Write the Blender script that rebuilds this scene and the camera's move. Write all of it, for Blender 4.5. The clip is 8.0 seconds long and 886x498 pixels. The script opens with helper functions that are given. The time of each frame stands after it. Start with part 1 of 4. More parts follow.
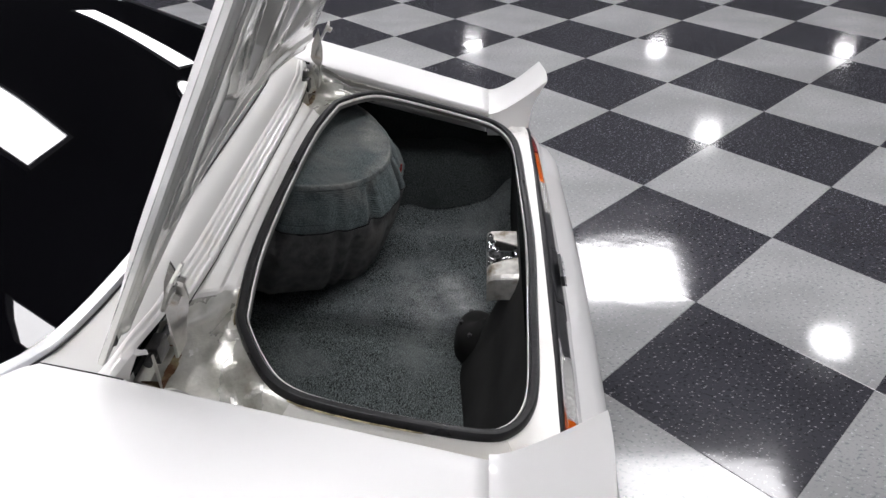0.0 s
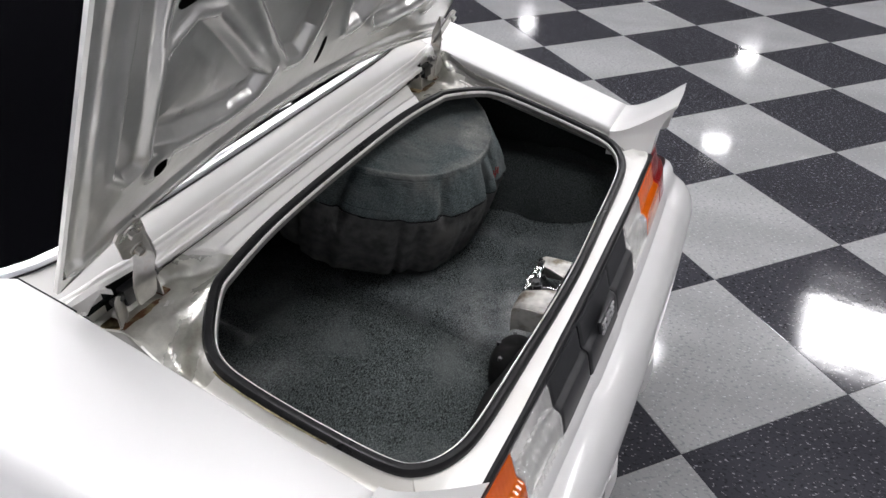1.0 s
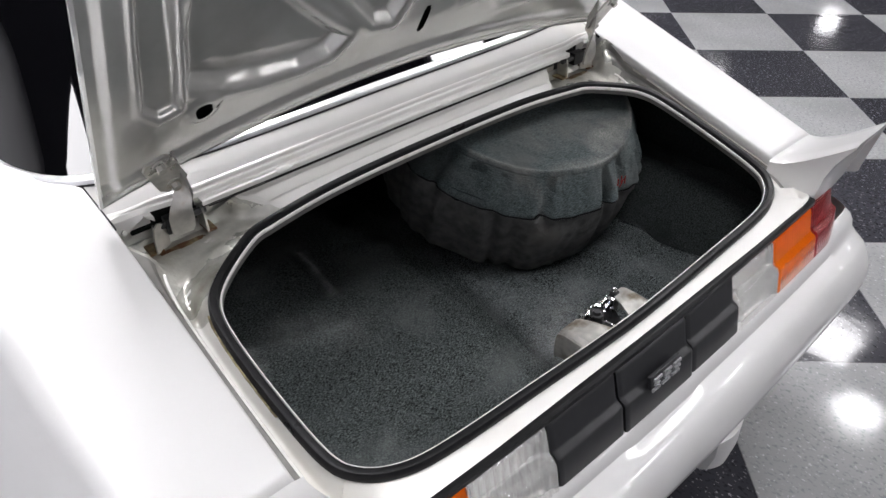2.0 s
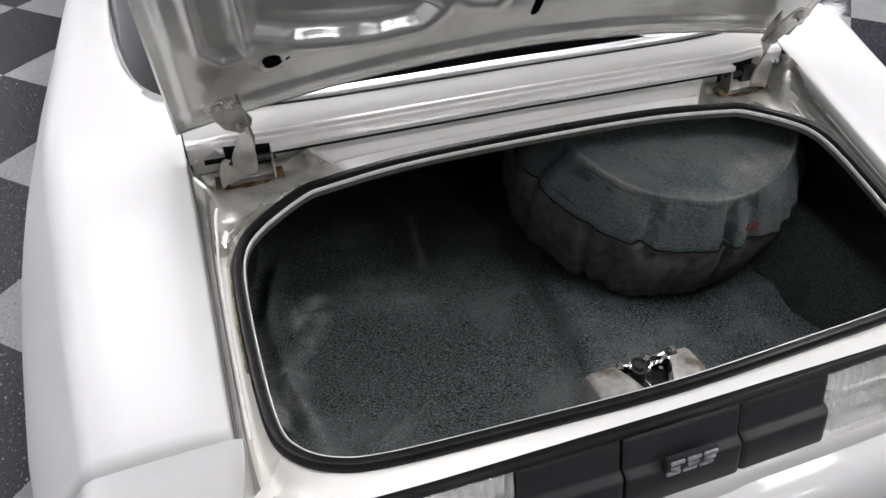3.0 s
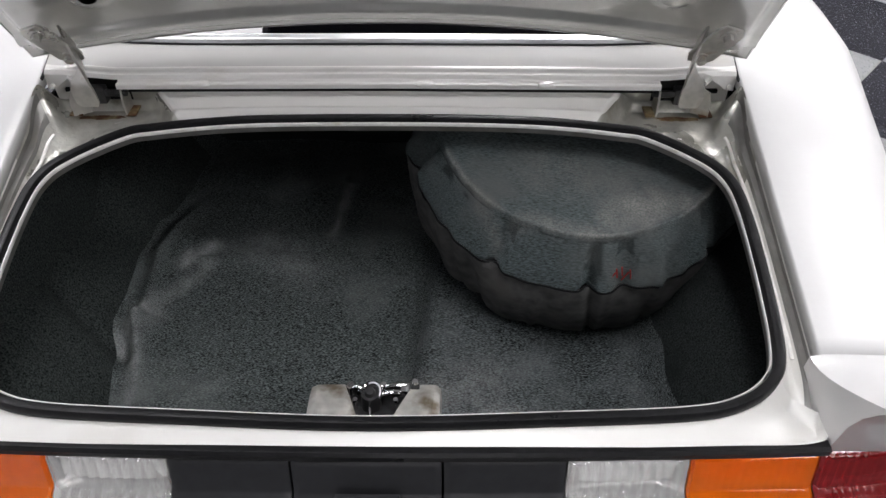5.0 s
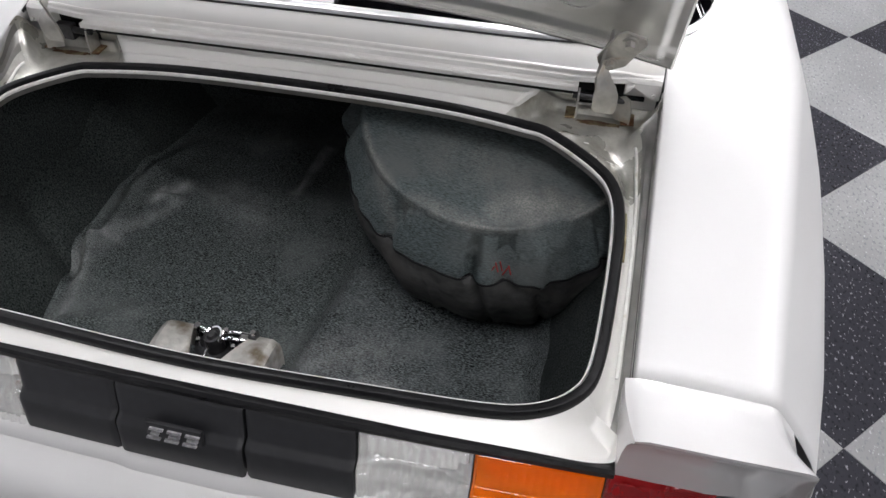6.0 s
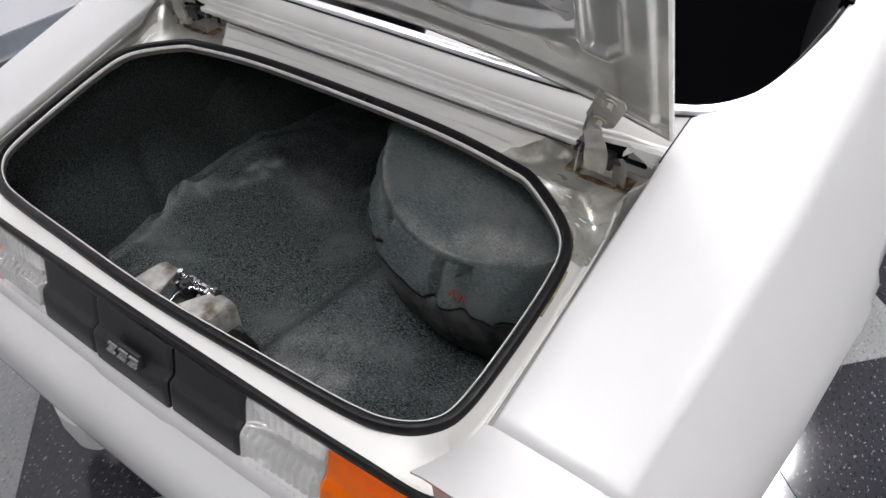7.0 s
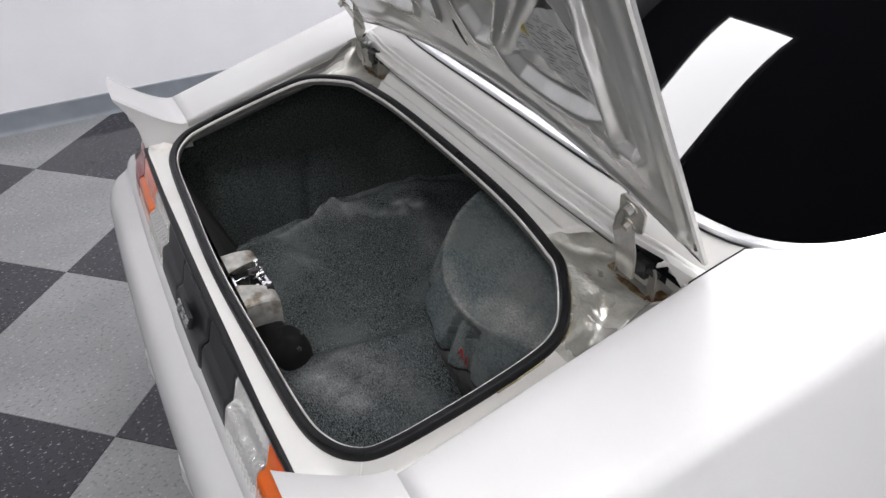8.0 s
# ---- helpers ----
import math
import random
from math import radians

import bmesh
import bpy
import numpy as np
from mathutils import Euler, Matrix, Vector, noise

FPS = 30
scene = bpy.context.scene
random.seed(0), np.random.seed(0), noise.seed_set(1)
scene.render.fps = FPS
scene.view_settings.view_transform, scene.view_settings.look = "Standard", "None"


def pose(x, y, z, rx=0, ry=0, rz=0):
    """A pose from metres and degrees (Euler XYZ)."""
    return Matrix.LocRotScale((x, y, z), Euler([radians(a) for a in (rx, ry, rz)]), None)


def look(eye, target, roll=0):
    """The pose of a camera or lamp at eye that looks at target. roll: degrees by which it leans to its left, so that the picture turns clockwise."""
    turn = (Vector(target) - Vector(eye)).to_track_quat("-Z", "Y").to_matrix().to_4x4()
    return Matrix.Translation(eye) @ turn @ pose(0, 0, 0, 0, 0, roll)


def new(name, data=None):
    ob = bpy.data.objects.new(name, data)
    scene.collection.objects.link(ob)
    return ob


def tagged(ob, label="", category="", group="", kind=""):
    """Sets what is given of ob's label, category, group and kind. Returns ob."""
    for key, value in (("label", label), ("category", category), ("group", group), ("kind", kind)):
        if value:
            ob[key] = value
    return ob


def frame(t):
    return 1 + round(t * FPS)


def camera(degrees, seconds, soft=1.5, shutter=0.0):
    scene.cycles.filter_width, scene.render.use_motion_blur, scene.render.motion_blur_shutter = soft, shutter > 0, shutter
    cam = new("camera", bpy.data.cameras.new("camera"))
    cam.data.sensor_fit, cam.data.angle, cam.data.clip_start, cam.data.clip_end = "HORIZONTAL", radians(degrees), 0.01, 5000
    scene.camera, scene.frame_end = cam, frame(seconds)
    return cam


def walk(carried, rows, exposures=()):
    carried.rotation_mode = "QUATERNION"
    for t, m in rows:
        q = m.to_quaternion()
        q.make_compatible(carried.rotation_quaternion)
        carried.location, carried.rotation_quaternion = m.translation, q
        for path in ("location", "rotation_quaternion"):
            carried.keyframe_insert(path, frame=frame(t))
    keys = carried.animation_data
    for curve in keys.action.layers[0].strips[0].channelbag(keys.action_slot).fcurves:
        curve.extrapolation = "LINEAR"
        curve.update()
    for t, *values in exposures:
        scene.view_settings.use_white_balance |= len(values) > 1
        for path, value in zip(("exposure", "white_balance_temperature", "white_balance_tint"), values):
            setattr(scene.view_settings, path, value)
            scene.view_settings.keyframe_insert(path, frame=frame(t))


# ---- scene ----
from mathutils.bvhtree import BVHTree

cam = camera(63.8, 8.0)
PATH = [
    (0, (-1.211, 0.147, 1.58), (0.442, 0.231, 0.457), 0.2),
    (0.5, (-1.142, -0.043, 1.576), (0.463, 0.372, 0.457), 0.1),
    (1, (-1.044, -0.195, 1.575), (0.435, 0.504, 0.424), 0.4),
    (1.5, (-0.926, -0.303, 1.566), (0.362, 0.635, 0.356), 0.4),
    (2, (-0.788, -0.383, 1.563), (0.269, 0.798, 0.342), 0.3),
    (3.5, (-0.363, -0.455, 1.555), (-0.085, 1.012, 0.224), 0.4),
    (4, (-0.218, -0.459, 1.544), (-0.07, 0.994, 0.177), 0.6),
    (4.5, (-0.066, -0.457, 1.551), (-0.007, 0.979, 0.16), 0.4),
    (5, (0.089, -0.452, 1.543), (0.082, 0.996, 0.164), 0.3),
    (6.5, (0.634, -0.398, 1.572), (0.079, 0.895, 0.151), -0.0),
    (7, (0.81, -0.319, 1.583), (-0.045, 0.869, 0.22), -0.7),
    (7.5, (0.955, -0.227, 1.577), (-0.208, 0.784, 0.301), -0.2),
    (8, (1.079, -0.096, 1.586), (-0.324, 0.678, 0.388), -0.3),
]
walk(cam, [(t, look(eye, target, roll)) for t, eye, target, roll in PATH], exposures=((0, 0.32), (1.5, 0.30), (2.5, 0.18), (3.5, 0.08), (8, 0.08)))

# ---- world and lights ----
H = 4.0                    # ceiling height
world = bpy.data.worlds.new("world")
world.use_nodes = True
world.node_tree.nodes["Background"].inputs[0].default_value = (0.8, 0.85, 1.0, 1)
world.node_tree.nodes["Background"].inputs[1].default_value = 0.05
scene.world = world
PANEL_LIGHT, SPOT_LIGHT = 37.5, 26.0


# ---- small tools ----
def mesh_ob(name, verts, faces, mat, parent=None, label="", smooth=35):
    me = bpy.data.meshes.new(name)
    me.from_pydata([tuple(v) for v in verts], [], faces)
    bm = bmesh.new()
    bm.from_mesh(me)
    bmesh.ops.recalc_face_normals(bm, faces=bm.faces)
    bm.to_mesh(me)
    bm.free()
    me.materials.append(mat)
    if smooth:
        me.shade_smooth()
        me.set_sharp_from_angle(angle=radians(smooth))
    ob = new(name, me)
    if parent:
        ob.parent = parent
    if label:
        tagged(ob, label)
    return ob


def part(name, bm, mat, parent, label="", smooth=35):
    bmesh.ops.recalc_face_normals(bm, faces=bm.faces)
    me = bpy.data.meshes.new(name)
    bm.to_mesh(me)
    bm.free()
    me.materials.append(mat)
    if smooth:
        me.shade_smooth()
        me.set_sharp_from_angle(angle=radians(smooth))
    ob = new(name, me)
    if parent:
        ob.parent = parent
    if label:
        tagged(ob, label)
    return ob


def grid(name, rows, mat, parent=None, label="", closed_u=False, closed_v=False, smooth=35, cap=False, skip=None):
    """A sheet through rows of points; closed_u joins each row's ends, closed_v the first and last rows."""
    n, m = len(rows), len(rows[0])
    verts = [p for r in rows for p in r]
    faces = []
    for i in range(n if closed_v else n - 1):
        for j in range(m if closed_u else m - 1):
            a, b = i, (i + 1) % n
            c, d = j, (j + 1) % m
            if skip and skip((Vector(rows[a][c]) + Vector(rows[b][d])) / 2):
                continue
            faces.append((a * m + c, a * m + d, b * m + d, b * m + c))
    if cap and closed_u:
        faces.append(tuple(range(m)))
        faces.append(tuple((n - 1) * m + k for k in range(m)))
    return mesh_ob(name, verts, faces, mat, parent, label, smooth)


def lerp(table, t):
    """Linear table lookup; table: pairs of (t, value) in order."""
    return float(np.interp(t, [a for a, _ in table], [b for _, b in table]))


def step(a, b, t):
    k = min(1.0, max(0.0, (t - a) / (b - a)))
    return k * k * (3 - 2 * k)


def spline(pts, n, closed=False):
    """n points evenly along a Catmull-Rom curve."""
    p = [Vector(q) for q in pts]
    k = len(p)
    out = []
    segs = k if closed else k - 1
    for i in range(segs):
        a = p[(i - 1) % k] if closed or i > 0 else p[0] * 2 - p[1]
        b, c = p[i], p[(i + 1) % k]
        d = p[(i + 2) % k] if closed or i + 2 < k else p[-1] * 2 - p[-2]
        for s in range(24):
            t = s / 24
            out.append(0.5 * ((2 * b) + (c - a) * t + (2 * a - 5 * b + 4 * c - d) * t * t + (3 * b - a - 3 * c + d) * t ** 3))
    if not closed:
        out.append(p[-1])
    ring = out + [out[0]] if closed else out
    run = [0.0]
    for a, b in zip(ring, ring[1:]):
        run.append(run[-1] + (b - a).length)
    res = []
    for i in range(n):
        t = run[-1] * i / (n if closed else n - 1)
        j = min(len(run) - 2, int(np.searchsorted(run, t, side="right")) - 1)
        f = (t - run[j]) / max(1e-9, run[j + 1] - run[j])
        res.append(ring[j].lerp(ring[j + 1], f))
    return res


def sweep(name, path, profile, mat, parent=None, label="", closed=False, up=(0, 0, 1), smooth=40):
    """A closed profile of (side, up) offsets swept along a path."""
    rows = []
    k = len(path)
    for i, p in enumerate(path):
        a = path[(i - 1) % k] if closed or i else path[0]
        b = path[(i + 1) % k] if closed or i < k - 1 else path[-1]
        t = (Vector(b) - Vector(a)).normalized()
        side = t.cross(Vector(up)).normalized()
        top = side.cross(t)
        rows.append([Vector(p) + side * s + top * h for s, h in profile])
    return grid(name, rows, mat, parent, label, closed_u=True, closed_v=closed, smooth=smooth, cap=not closed)


def ring(r, n=10, sx=1.0, sy=1.0):
    return [(r * sx * math.cos(2 * math.pi * i / n), r * sy * math.sin(2 * math.pi * i / n)) for i in range(n)]


def box(bm, lo, hi, m=None, bevel=0.0):
    got = bmesh.ops.create_cube(bm, size=1.0)["verts"]
    for v in got:
        v.co = Vector([lo[k] + (v.co[k] + 0.5) * (hi[k] - lo[k]) for k in range(3)])
    if bevel:
        edges = list({e for v in got for e in v.link_edges})
        got = list({v for f in bmesh.ops.bevel(bm, geom=edges, offset=bevel, segments=2, profile=0.7, affect="EDGES")["faces"] for v in f.verts} | {v for v in got if v.is_valid})
    if m is not None:
        bmesh.ops.transform(bm, matrix=m, verts=[v for v in got if v.is_valid])
    return got


def rod(bm, a, b, r, r2=None, n=14):
    a, b = Vector(a), Vector(b)
    m = Matrix.Translation((a + b) / 2) @ (b - a).to_track_quat("Z", "Y").to_matrix().to_4x4()
    bmesh.ops.create_cone(bm, cap_ends=True, segments=n, radius1=r, radius2=r if r2 is None else r2, depth=(b - a).length, matrix=m)


def plate(bm, outline, thick, m):
    """A flat plate with that outline of (x, y), thick along z, placed by m."""
    lower = [bm.verts.new(m @ Vector((x, y, 0))) for x, y in outline]
    upper = [bm.verts.new(m @ Vector((x, y, thick))) for x, y in outline]
    k = len(outline)
    bm.faces.new(lower[::-1])
    bm.faces.new(upper)
    for i in range(k):
        bm.faces.new((lower[i], lower[(i + 1) % k], upper[(i + 1) % k], upper[i]))


# ---- materials ----
def material(name, colour, rough=0.5, metal=0.0, coat=0.0, grain=0.0, grain_scale=200.0, stain=None, stain_scale=6.0, stain_low=0.55,
             stain_high=0.75, rough_var=0.0, bump=0.0, bump_scale=300.0, coat_rough=0.05, spec=0.5, grain_lo=0.3, grain_hi=0.7, weave=None, wave=0.0, wave_scale=5.0):
    m = bpy.data.materials.new(name)
    m.use_nodes = True
    nt = m.node_tree
    b = nt.nodes["Principled BSDF"]
    b.inputs["Roughness"].default_value, b.inputs["Metallic"].default_value = rough, metal
    b.inputs["Coat Weight"].default_value, b.inputs["Coat Roughness"].default_value = coat, coat_rough
    b.inputs["Specular IOR Level"].default_value = spec
    place = nt.nodes.new("ShaderNodeTexCoord").outputs["Object"]

    woven = place
    if weave:
        mp = nt.nodes.new("ShaderNodeMapping")
        mp.inputs["Scale"].default_value = weave
        nt.links.new(place, mp.inputs["Vector"])
        woven = mp.outputs["Vector"]

    def noise_node(scale, detail=4.0):
        n = nt.nodes.new("ShaderNodeTexNoise")
        n.inputs["Scale"].default_value, n.inputs["Detail"].default_value = scale, detail
        nt.links.new(woven if scale > 150 else place, n.inputs["Vector"])
        return n.outputs["Fac"]

    def mix(a, c, fac):
        x = nt.nodes.new("ShaderNodeMix")
        x.data_type = "RGBA"
        for sock, val in ((x.inputs["A"], a), (x.inputs["B"], c), (x.inputs["Factor"], fac)):
            if isinstance(val, (tuple, float, int)):
                sock.default_value = (*val, 1) if isinstance(val, tuple) else val
            else:
                nt.links.new(val, sock)
        return x.outputs["Result"]

    def remap(fac, lo, hi, a=0.0, c=1.0):
        r = nt.nodes.new("ShaderNodeMapRange")
        nt.links.new(fac, r.inputs["Value"])
        for k, v in zip(("From Min", "From Max", "To Min", "To Max"), (lo, hi, a, c)):
            r.inputs[k].default_value = v
        return r.outputs["Result"]

    col = colour
    if grain:
        dark = tuple(max(0.0, v * (1 - grain)) for v in colour)
        light = tuple(min(1.0, v * (1 + grain)) for v in colour)
        col = mix(dark, light, remap(noise_node(grain_scale, 2.0), grain_lo, grain_hi))
    if stain:
        col = mix(col, stain, remap(noise_node(stain_scale, 6.0), stain_low, stain_high))
    if isinstance(col, tuple):
        b.inputs["Base Color"].default_value = (*col, 1)
    else:
        nt.links.new(col, b.inputs["Base Color"])
    if rough_var:
        nt.links.new(remap(noise_node(9.0, 5.0), 0.3, 0.7, rough - rough_var, rough + rough_var), b.inputs["Roughness"])
    last = None
    for amount, scale in ((bump, bump_scale), (wave, wave_scale)):
        if amount:
            bp = nt.nodes.new("ShaderNodeBump")
            bp.inputs["Strength"].default_value, bp.inputs["Distance"].default_value = amount, 0.6 / scale
            nt.links.new(noise_node(scale, 3.0), bp.inputs["Height"])
            if last:
                nt.links.new(last, bp.inputs["Normal"])
            last = bp.outputs["Normal"]
    if last:
        nt.links.new(last, b.inputs["Normal"])
    return m


PAINT = material("white_paint", (0.625, 0.62, 0.615), 0.50, metal=0.14, spec=0.35, coat=0.15, grain=0.02, grain_scale=4, coat_rough=0.07, wave=0.02, wave_scale=14)
GLOSS = material("glossy_moulded_white", (0.62, 0.615, 0.61), 0.42, metal=0.12, coat=0.8, grain=0.03, grain_scale=5, coat_rough=0.06, wave=0.02, wave_scale=9)
GUTTER = material("dull_white_paint", (0.74, 0.73, 0.70), 0.42, metal=0.10, coat=0.06, stain=(0.50, 0.46, 0.38), stain_scale=5, stain_low=0.54, stain_high=1.0, coat_rough=0.15, wave=0.03, wave_scale=16)
# one white deck paint: lit copy for the lip, lid-shaded copy for the panel
LIT_LIP_PAINT = material("lit_lip_white_paint", (0.74, 0.73, 0.705), 0.34, metal=0.1, coat=0.2, stain=(0.60, 0.57, 0.50), stain_scale=12, stain_low=0.55, stain_high=0.9, coat_rough=0.12)
SHADED_DECK = material("shaded_white_paint", (0.43, 0.425, 0.41), 0.50, spec=0.3, coat=0.08, stain=(0.46, 0.44, 0.39), stain_scale=9, stain_low=0.55, stain_high=0.95, coat_rough=0.18)
CHANNEL = material("grey_sealed_channel", (0.21, 0.205, 0.195), 0.42, metal=0.3, grain=0.15, grain_scale=30, stain=(0.16, 0.155, 0.135), stain_scale=9, stain_low=0.5, stain_high=0.75)
UNDER = material("grey_undercoat_paint", (0.78, 0.775, 0.75), 0.20, metal=0.6, stain=(0.36, 0.35, 0.33), stain_scale=4, stain_low=0.45, stain_high=0.9, wave=0.08, wave_scale=10)
# dirty thin paint, darkened further for the shade under the lid
SHADED_TRAY = material("thin_grey_shaded_paint", (0.58, 0.575, 0.53), 0.32, metal=0.5, grain=0.25, grain_scale=26, stain=(0.25, 0.24, 0.20), stain_scale=13, stain_low=0.47, stain_high=0.66, rough_var=0.12,
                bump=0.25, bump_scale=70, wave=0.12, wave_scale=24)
RUBBER = material("black_rubber", (0.010, 0.010, 0.011), 0.34, spec=0.22, grain=0.3, grain_scale=80, bump=0.15, bump_scale=200, rough_var=0.1)
PLASTIC = material("black_plastic", (0.017, 0.0175, 0.0195), 0.42, grain=0.15, grain_scale=60, bump=0.1, bump_scale=900)
CHROME = material("chrome", (0.82, 0.82, 0.83), 0.12, metal=1.0, rough_var=0.05, wave=0.05, wave_scale=40)
BRIGHT = material("polished_aluminium", (0.90, 0.90, 0.91), 0.36, metal=1.0, rough_var=0.08, grain=0.05, grain_scale=30, wave=0.05, wave_scale=40)
ZINC = material("zinc_plated_steel", (0.50, 0.49, 0.46), 0.36, metal=0.8, grain=0.15, grain_scale=60, stain=(0.30, 0.22, 0.13), stain_scale=30, stain_low=0.6, stain_high=0.8, rough_var=0.1)
RUST = material("rusty_paint", (0.30, 0.25, 0.14), 0.6, grain=0.4, grain_scale=60, stain=(0.11, 0.045, 0.016), stain_scale=40, stain_low=0.38, stain_high=0.56, bump=0.4, bump_scale=150)
FLANGE = material("bare_flange_paint", (0.84, 0.83, 0.80), 0.25, coat=0.6, grain=0.08, grain_scale=70, stain=(0.5, 0.45, 0.3), stain_scale=25, stain_low=0.62, stain_high=0.8)
# darker than the flange: the inner face's shade is in the colour
SHADED_STEEL = material("shaded_inner_steel", (0.13, 0.127, 0.12), 0.45, metal=0.3, grain=0.2, grain_scale=40, stain=(0.09, 0.085, 0.07), stain_scale=14, stain_low=0.5, stain_high=0.7)
WORN_STEEL = material("worn_painted_steel", (0.44, 0.43, 0.40), 0.32, metal=0.35, grain=0.25, grain_scale=45, stain=(0.16, 0.13, 0.09), stain_scale=30, stain_low=0.5, stain_high=0.68, wave=0.2, wave_scale=40)
GRIME = material("yellow_brown_grime", (0.30, 0.26, 0.15), 0.7, grain=0.5, grain_scale=120, stain=(0.14, 0.11, 0.06), stain_scale=50, stain_low=0.45, stain_high=0.6)
DARK_STEEL = material("dark_steel", (0.05, 0.05, 0.052), 0.35, metal=0.6, grain=0.3, grain_scale=80)
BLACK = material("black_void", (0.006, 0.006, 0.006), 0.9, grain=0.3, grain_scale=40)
CARPET = material("dark_green_carpet", (0.100, 0.115, 0.114), 0.95, grain=0.92, grain_scale=500, grain_lo=0.41, grain_hi=0.68, weave=(0.45, 1.5, 1.0), stain=(0.145, 0.158, 0.157), stain_scale=6,
                  stain_low=0.50, stain_high=0.82, bump=0.45, bump_scale=420, spec=0.15)
HEATHER = material("charcoal_heather_carpet", (0.092, 0.105, 0.107), 0.95, grain=0.92, grain_scale=480, grain_lo=0.41, grain_hi=0.68, weave=(0.45, 1.4, 1.0), stain=(0.140, 0.152, 0.154), stain_scale=8,
                   stain_low=0.48, stain_high=0.80, bump=0.45, bump_scale=420, spec=0.15)
COVER = material("ribbed_grey_green_fabric", (0.068, 0.084, 0.086), 0.95, grain=0.55, grain_scale=420, grain_lo=0.32, grain_hi=0.68, weave=(0.35, 1.5, 1.5), stain=(0.092, 0.100, 0.099), stain_scale=9,
                 stain_low=0.46, stain_high=0.74, bump=0.45, bump_scale=420, spec=0.15, wave=0.5, wave_scale=17)
# holds the shade of the trunk's right side in its colour
SIDE_SHADE = material("side_shade_cloth", (0.026, 0.030, 0.030), 0.95, grain=0.8, grain_scale=400, stain=(0.016, 0.019, 0.019), stain_scale=9, bump=0.5, bump_scale=200, spec=0.1)
# darkened for the shade up the trunk's left side
SHADED_SIDE = material("shaded_side_cloth", (0.037, 0.043, 0.042), 0.95, grain=0.85, grain_scale=320, bump=0.5, bump_scale=300, spec=0.1)


def add_wear_and_light(m, colour):
    """Mixes a pale tone, for worn nap and lit folds, into a cloth where its mesh says so, broken up by the nap."""
    nt = m.node_tree
    b = nt.nodes["Principled BSDF"]
    old = b.inputs["Base Color"].links[0].from_socket
    att = nt.nodes.new("ShaderNodeAttribute")
    att.attribute_name = "wear_and_light"
    n = nt.nodes.new("ShaderNodeTexNoise")
    n.inputs["Scale"].default_value, n.inputs["Detail"].default_value = 330.0, 2.0
    nt.links.new(nt.nodes.new("ShaderNodeTexCoord").outputs["Object"], n.inputs["Vector"])
    r = nt.nodes.new("ShaderNodeMapRange")
    for k, v in zip(("From Min", "From Max", "To Min", "To Max"), (0.3, 0.7, 0.25, 1.3)):
        r.inputs[k].default_value = v
    nt.links.new(n.outputs["Fac"], r.inputs["Value"])
    mul = nt.nodes.new("ShaderNodeMath")
    mul.operation, mul.use_clamp = "MULTIPLY", True
    nt.links.new(att.outputs["Fac"], mul.inputs[0])
    nt.links.new(r.outputs["Result"], mul.inputs[1])
    x = nt.nodes.new("ShaderNodeMix")
    x.data_type = "RGBA"
    nt.links.new(mul.outputs["Value"], x.inputs["Factor"])
    nt.links.new(old, x.inputs["A"])
    x.inputs["B"].default_value = (*colour, 1)
    nt.links.new(x.outputs["Result"], b.inputs["Base Color"])


add_wear_and_light(CARPET, (0.44, 0.45, 0.45))
add_wear_and_light(HEATHER, (0.36, 0.36, 0.36))
add_wear_and_light(COVER, (0.26, 0.25, 0.235))
SKIRT = material("dark_felt_fabric", (0.100, 0.100, 0.099), 0.95, grain=0.3, grain_scale=40, stain=(0.128, 0.122, 0.116), stain_scale=9, bump=0.5, bump_scale=300, spec=0.15, wave=0.3, wave_scale=19)
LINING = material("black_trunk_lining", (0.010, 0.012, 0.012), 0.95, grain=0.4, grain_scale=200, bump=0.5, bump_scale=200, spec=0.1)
RED_THREAD = material("red_thread", (0.30, 0.03, 0.03), 0.9, grain=0.2)
PAPER = material("glossy_paper", (0.70, 0.70, 0.68), 0.30, grain=0.06, grain_scale=25, bump=0.25, bump_scale=28)
YELLOW = material("yellow_print", (0.48, 0.42, 0.06), 0.35, grain=0.1, grain_scale=60)
INK = material("grey_print", (0.16, 0.16, 0.17), 0.5, grain=0.2, grain_scale=90)
SILVER = material("silver_badge_paint", (0.36, 0.36, 0.37), 0.3, metal=0.3, grain=0.35, grain_scale=150)
WALL = material("white_wall_paint", (0.86, 0.86, 0.89), 0.6, grain=0.03, grain_scale=3, bump=0.1, bump_scale=250)
BASE = material("grey_rubber_baseboard", (0.20, 0.22, 0.25), 0.45, grain=0.08, grain_scale=12)
CEILING = material("dark_ceiling_paint", (0.016, 0.016, 0.018), 0.8, grain=0.2, grain_scale=3)
TYRE = material("black_tyre_rubber", (0.02, 0.02, 0.02), 0.7, grain=0.2, grain_scale=60)
STEEL_TRIM = material("grey_powder_coat", (0.4, 0.4, 0.41), 0.4, grain=0.05)
GROUT = material("dark_floor_adhesive", (0.06, 0.06, 0.065), 0.5, grain=0.2, grain_scale=8)


def lens_material(name, colour, trans, rough=0.12):
    m = material(name, colour, rough, grain=0.08, grain_scale=40, coat=0.6)
    b = m.node_tree.nodes["Principled BSDF"]
    b.inputs["Transmission Weight"].default_value = trans
    b.inputs["IOR"].default_value = 1.45
    return m


CLEAR = lens_material("clear_lens", (0.93, 0.93, 0.91), 0.82, 0.05)
AMBER = lens_material("amber_lens", (0.90, 0.150, 0.003), 0.45, 0.07)
RED = lens_material("red_lens", (0.30, 0.006, 0.008), 0.45)
REFLECTOR = material("reflector_silver", (0.56, 0.56, 0.55), 0.24, metal=0.7, grain=0.15, grain_scale=60)


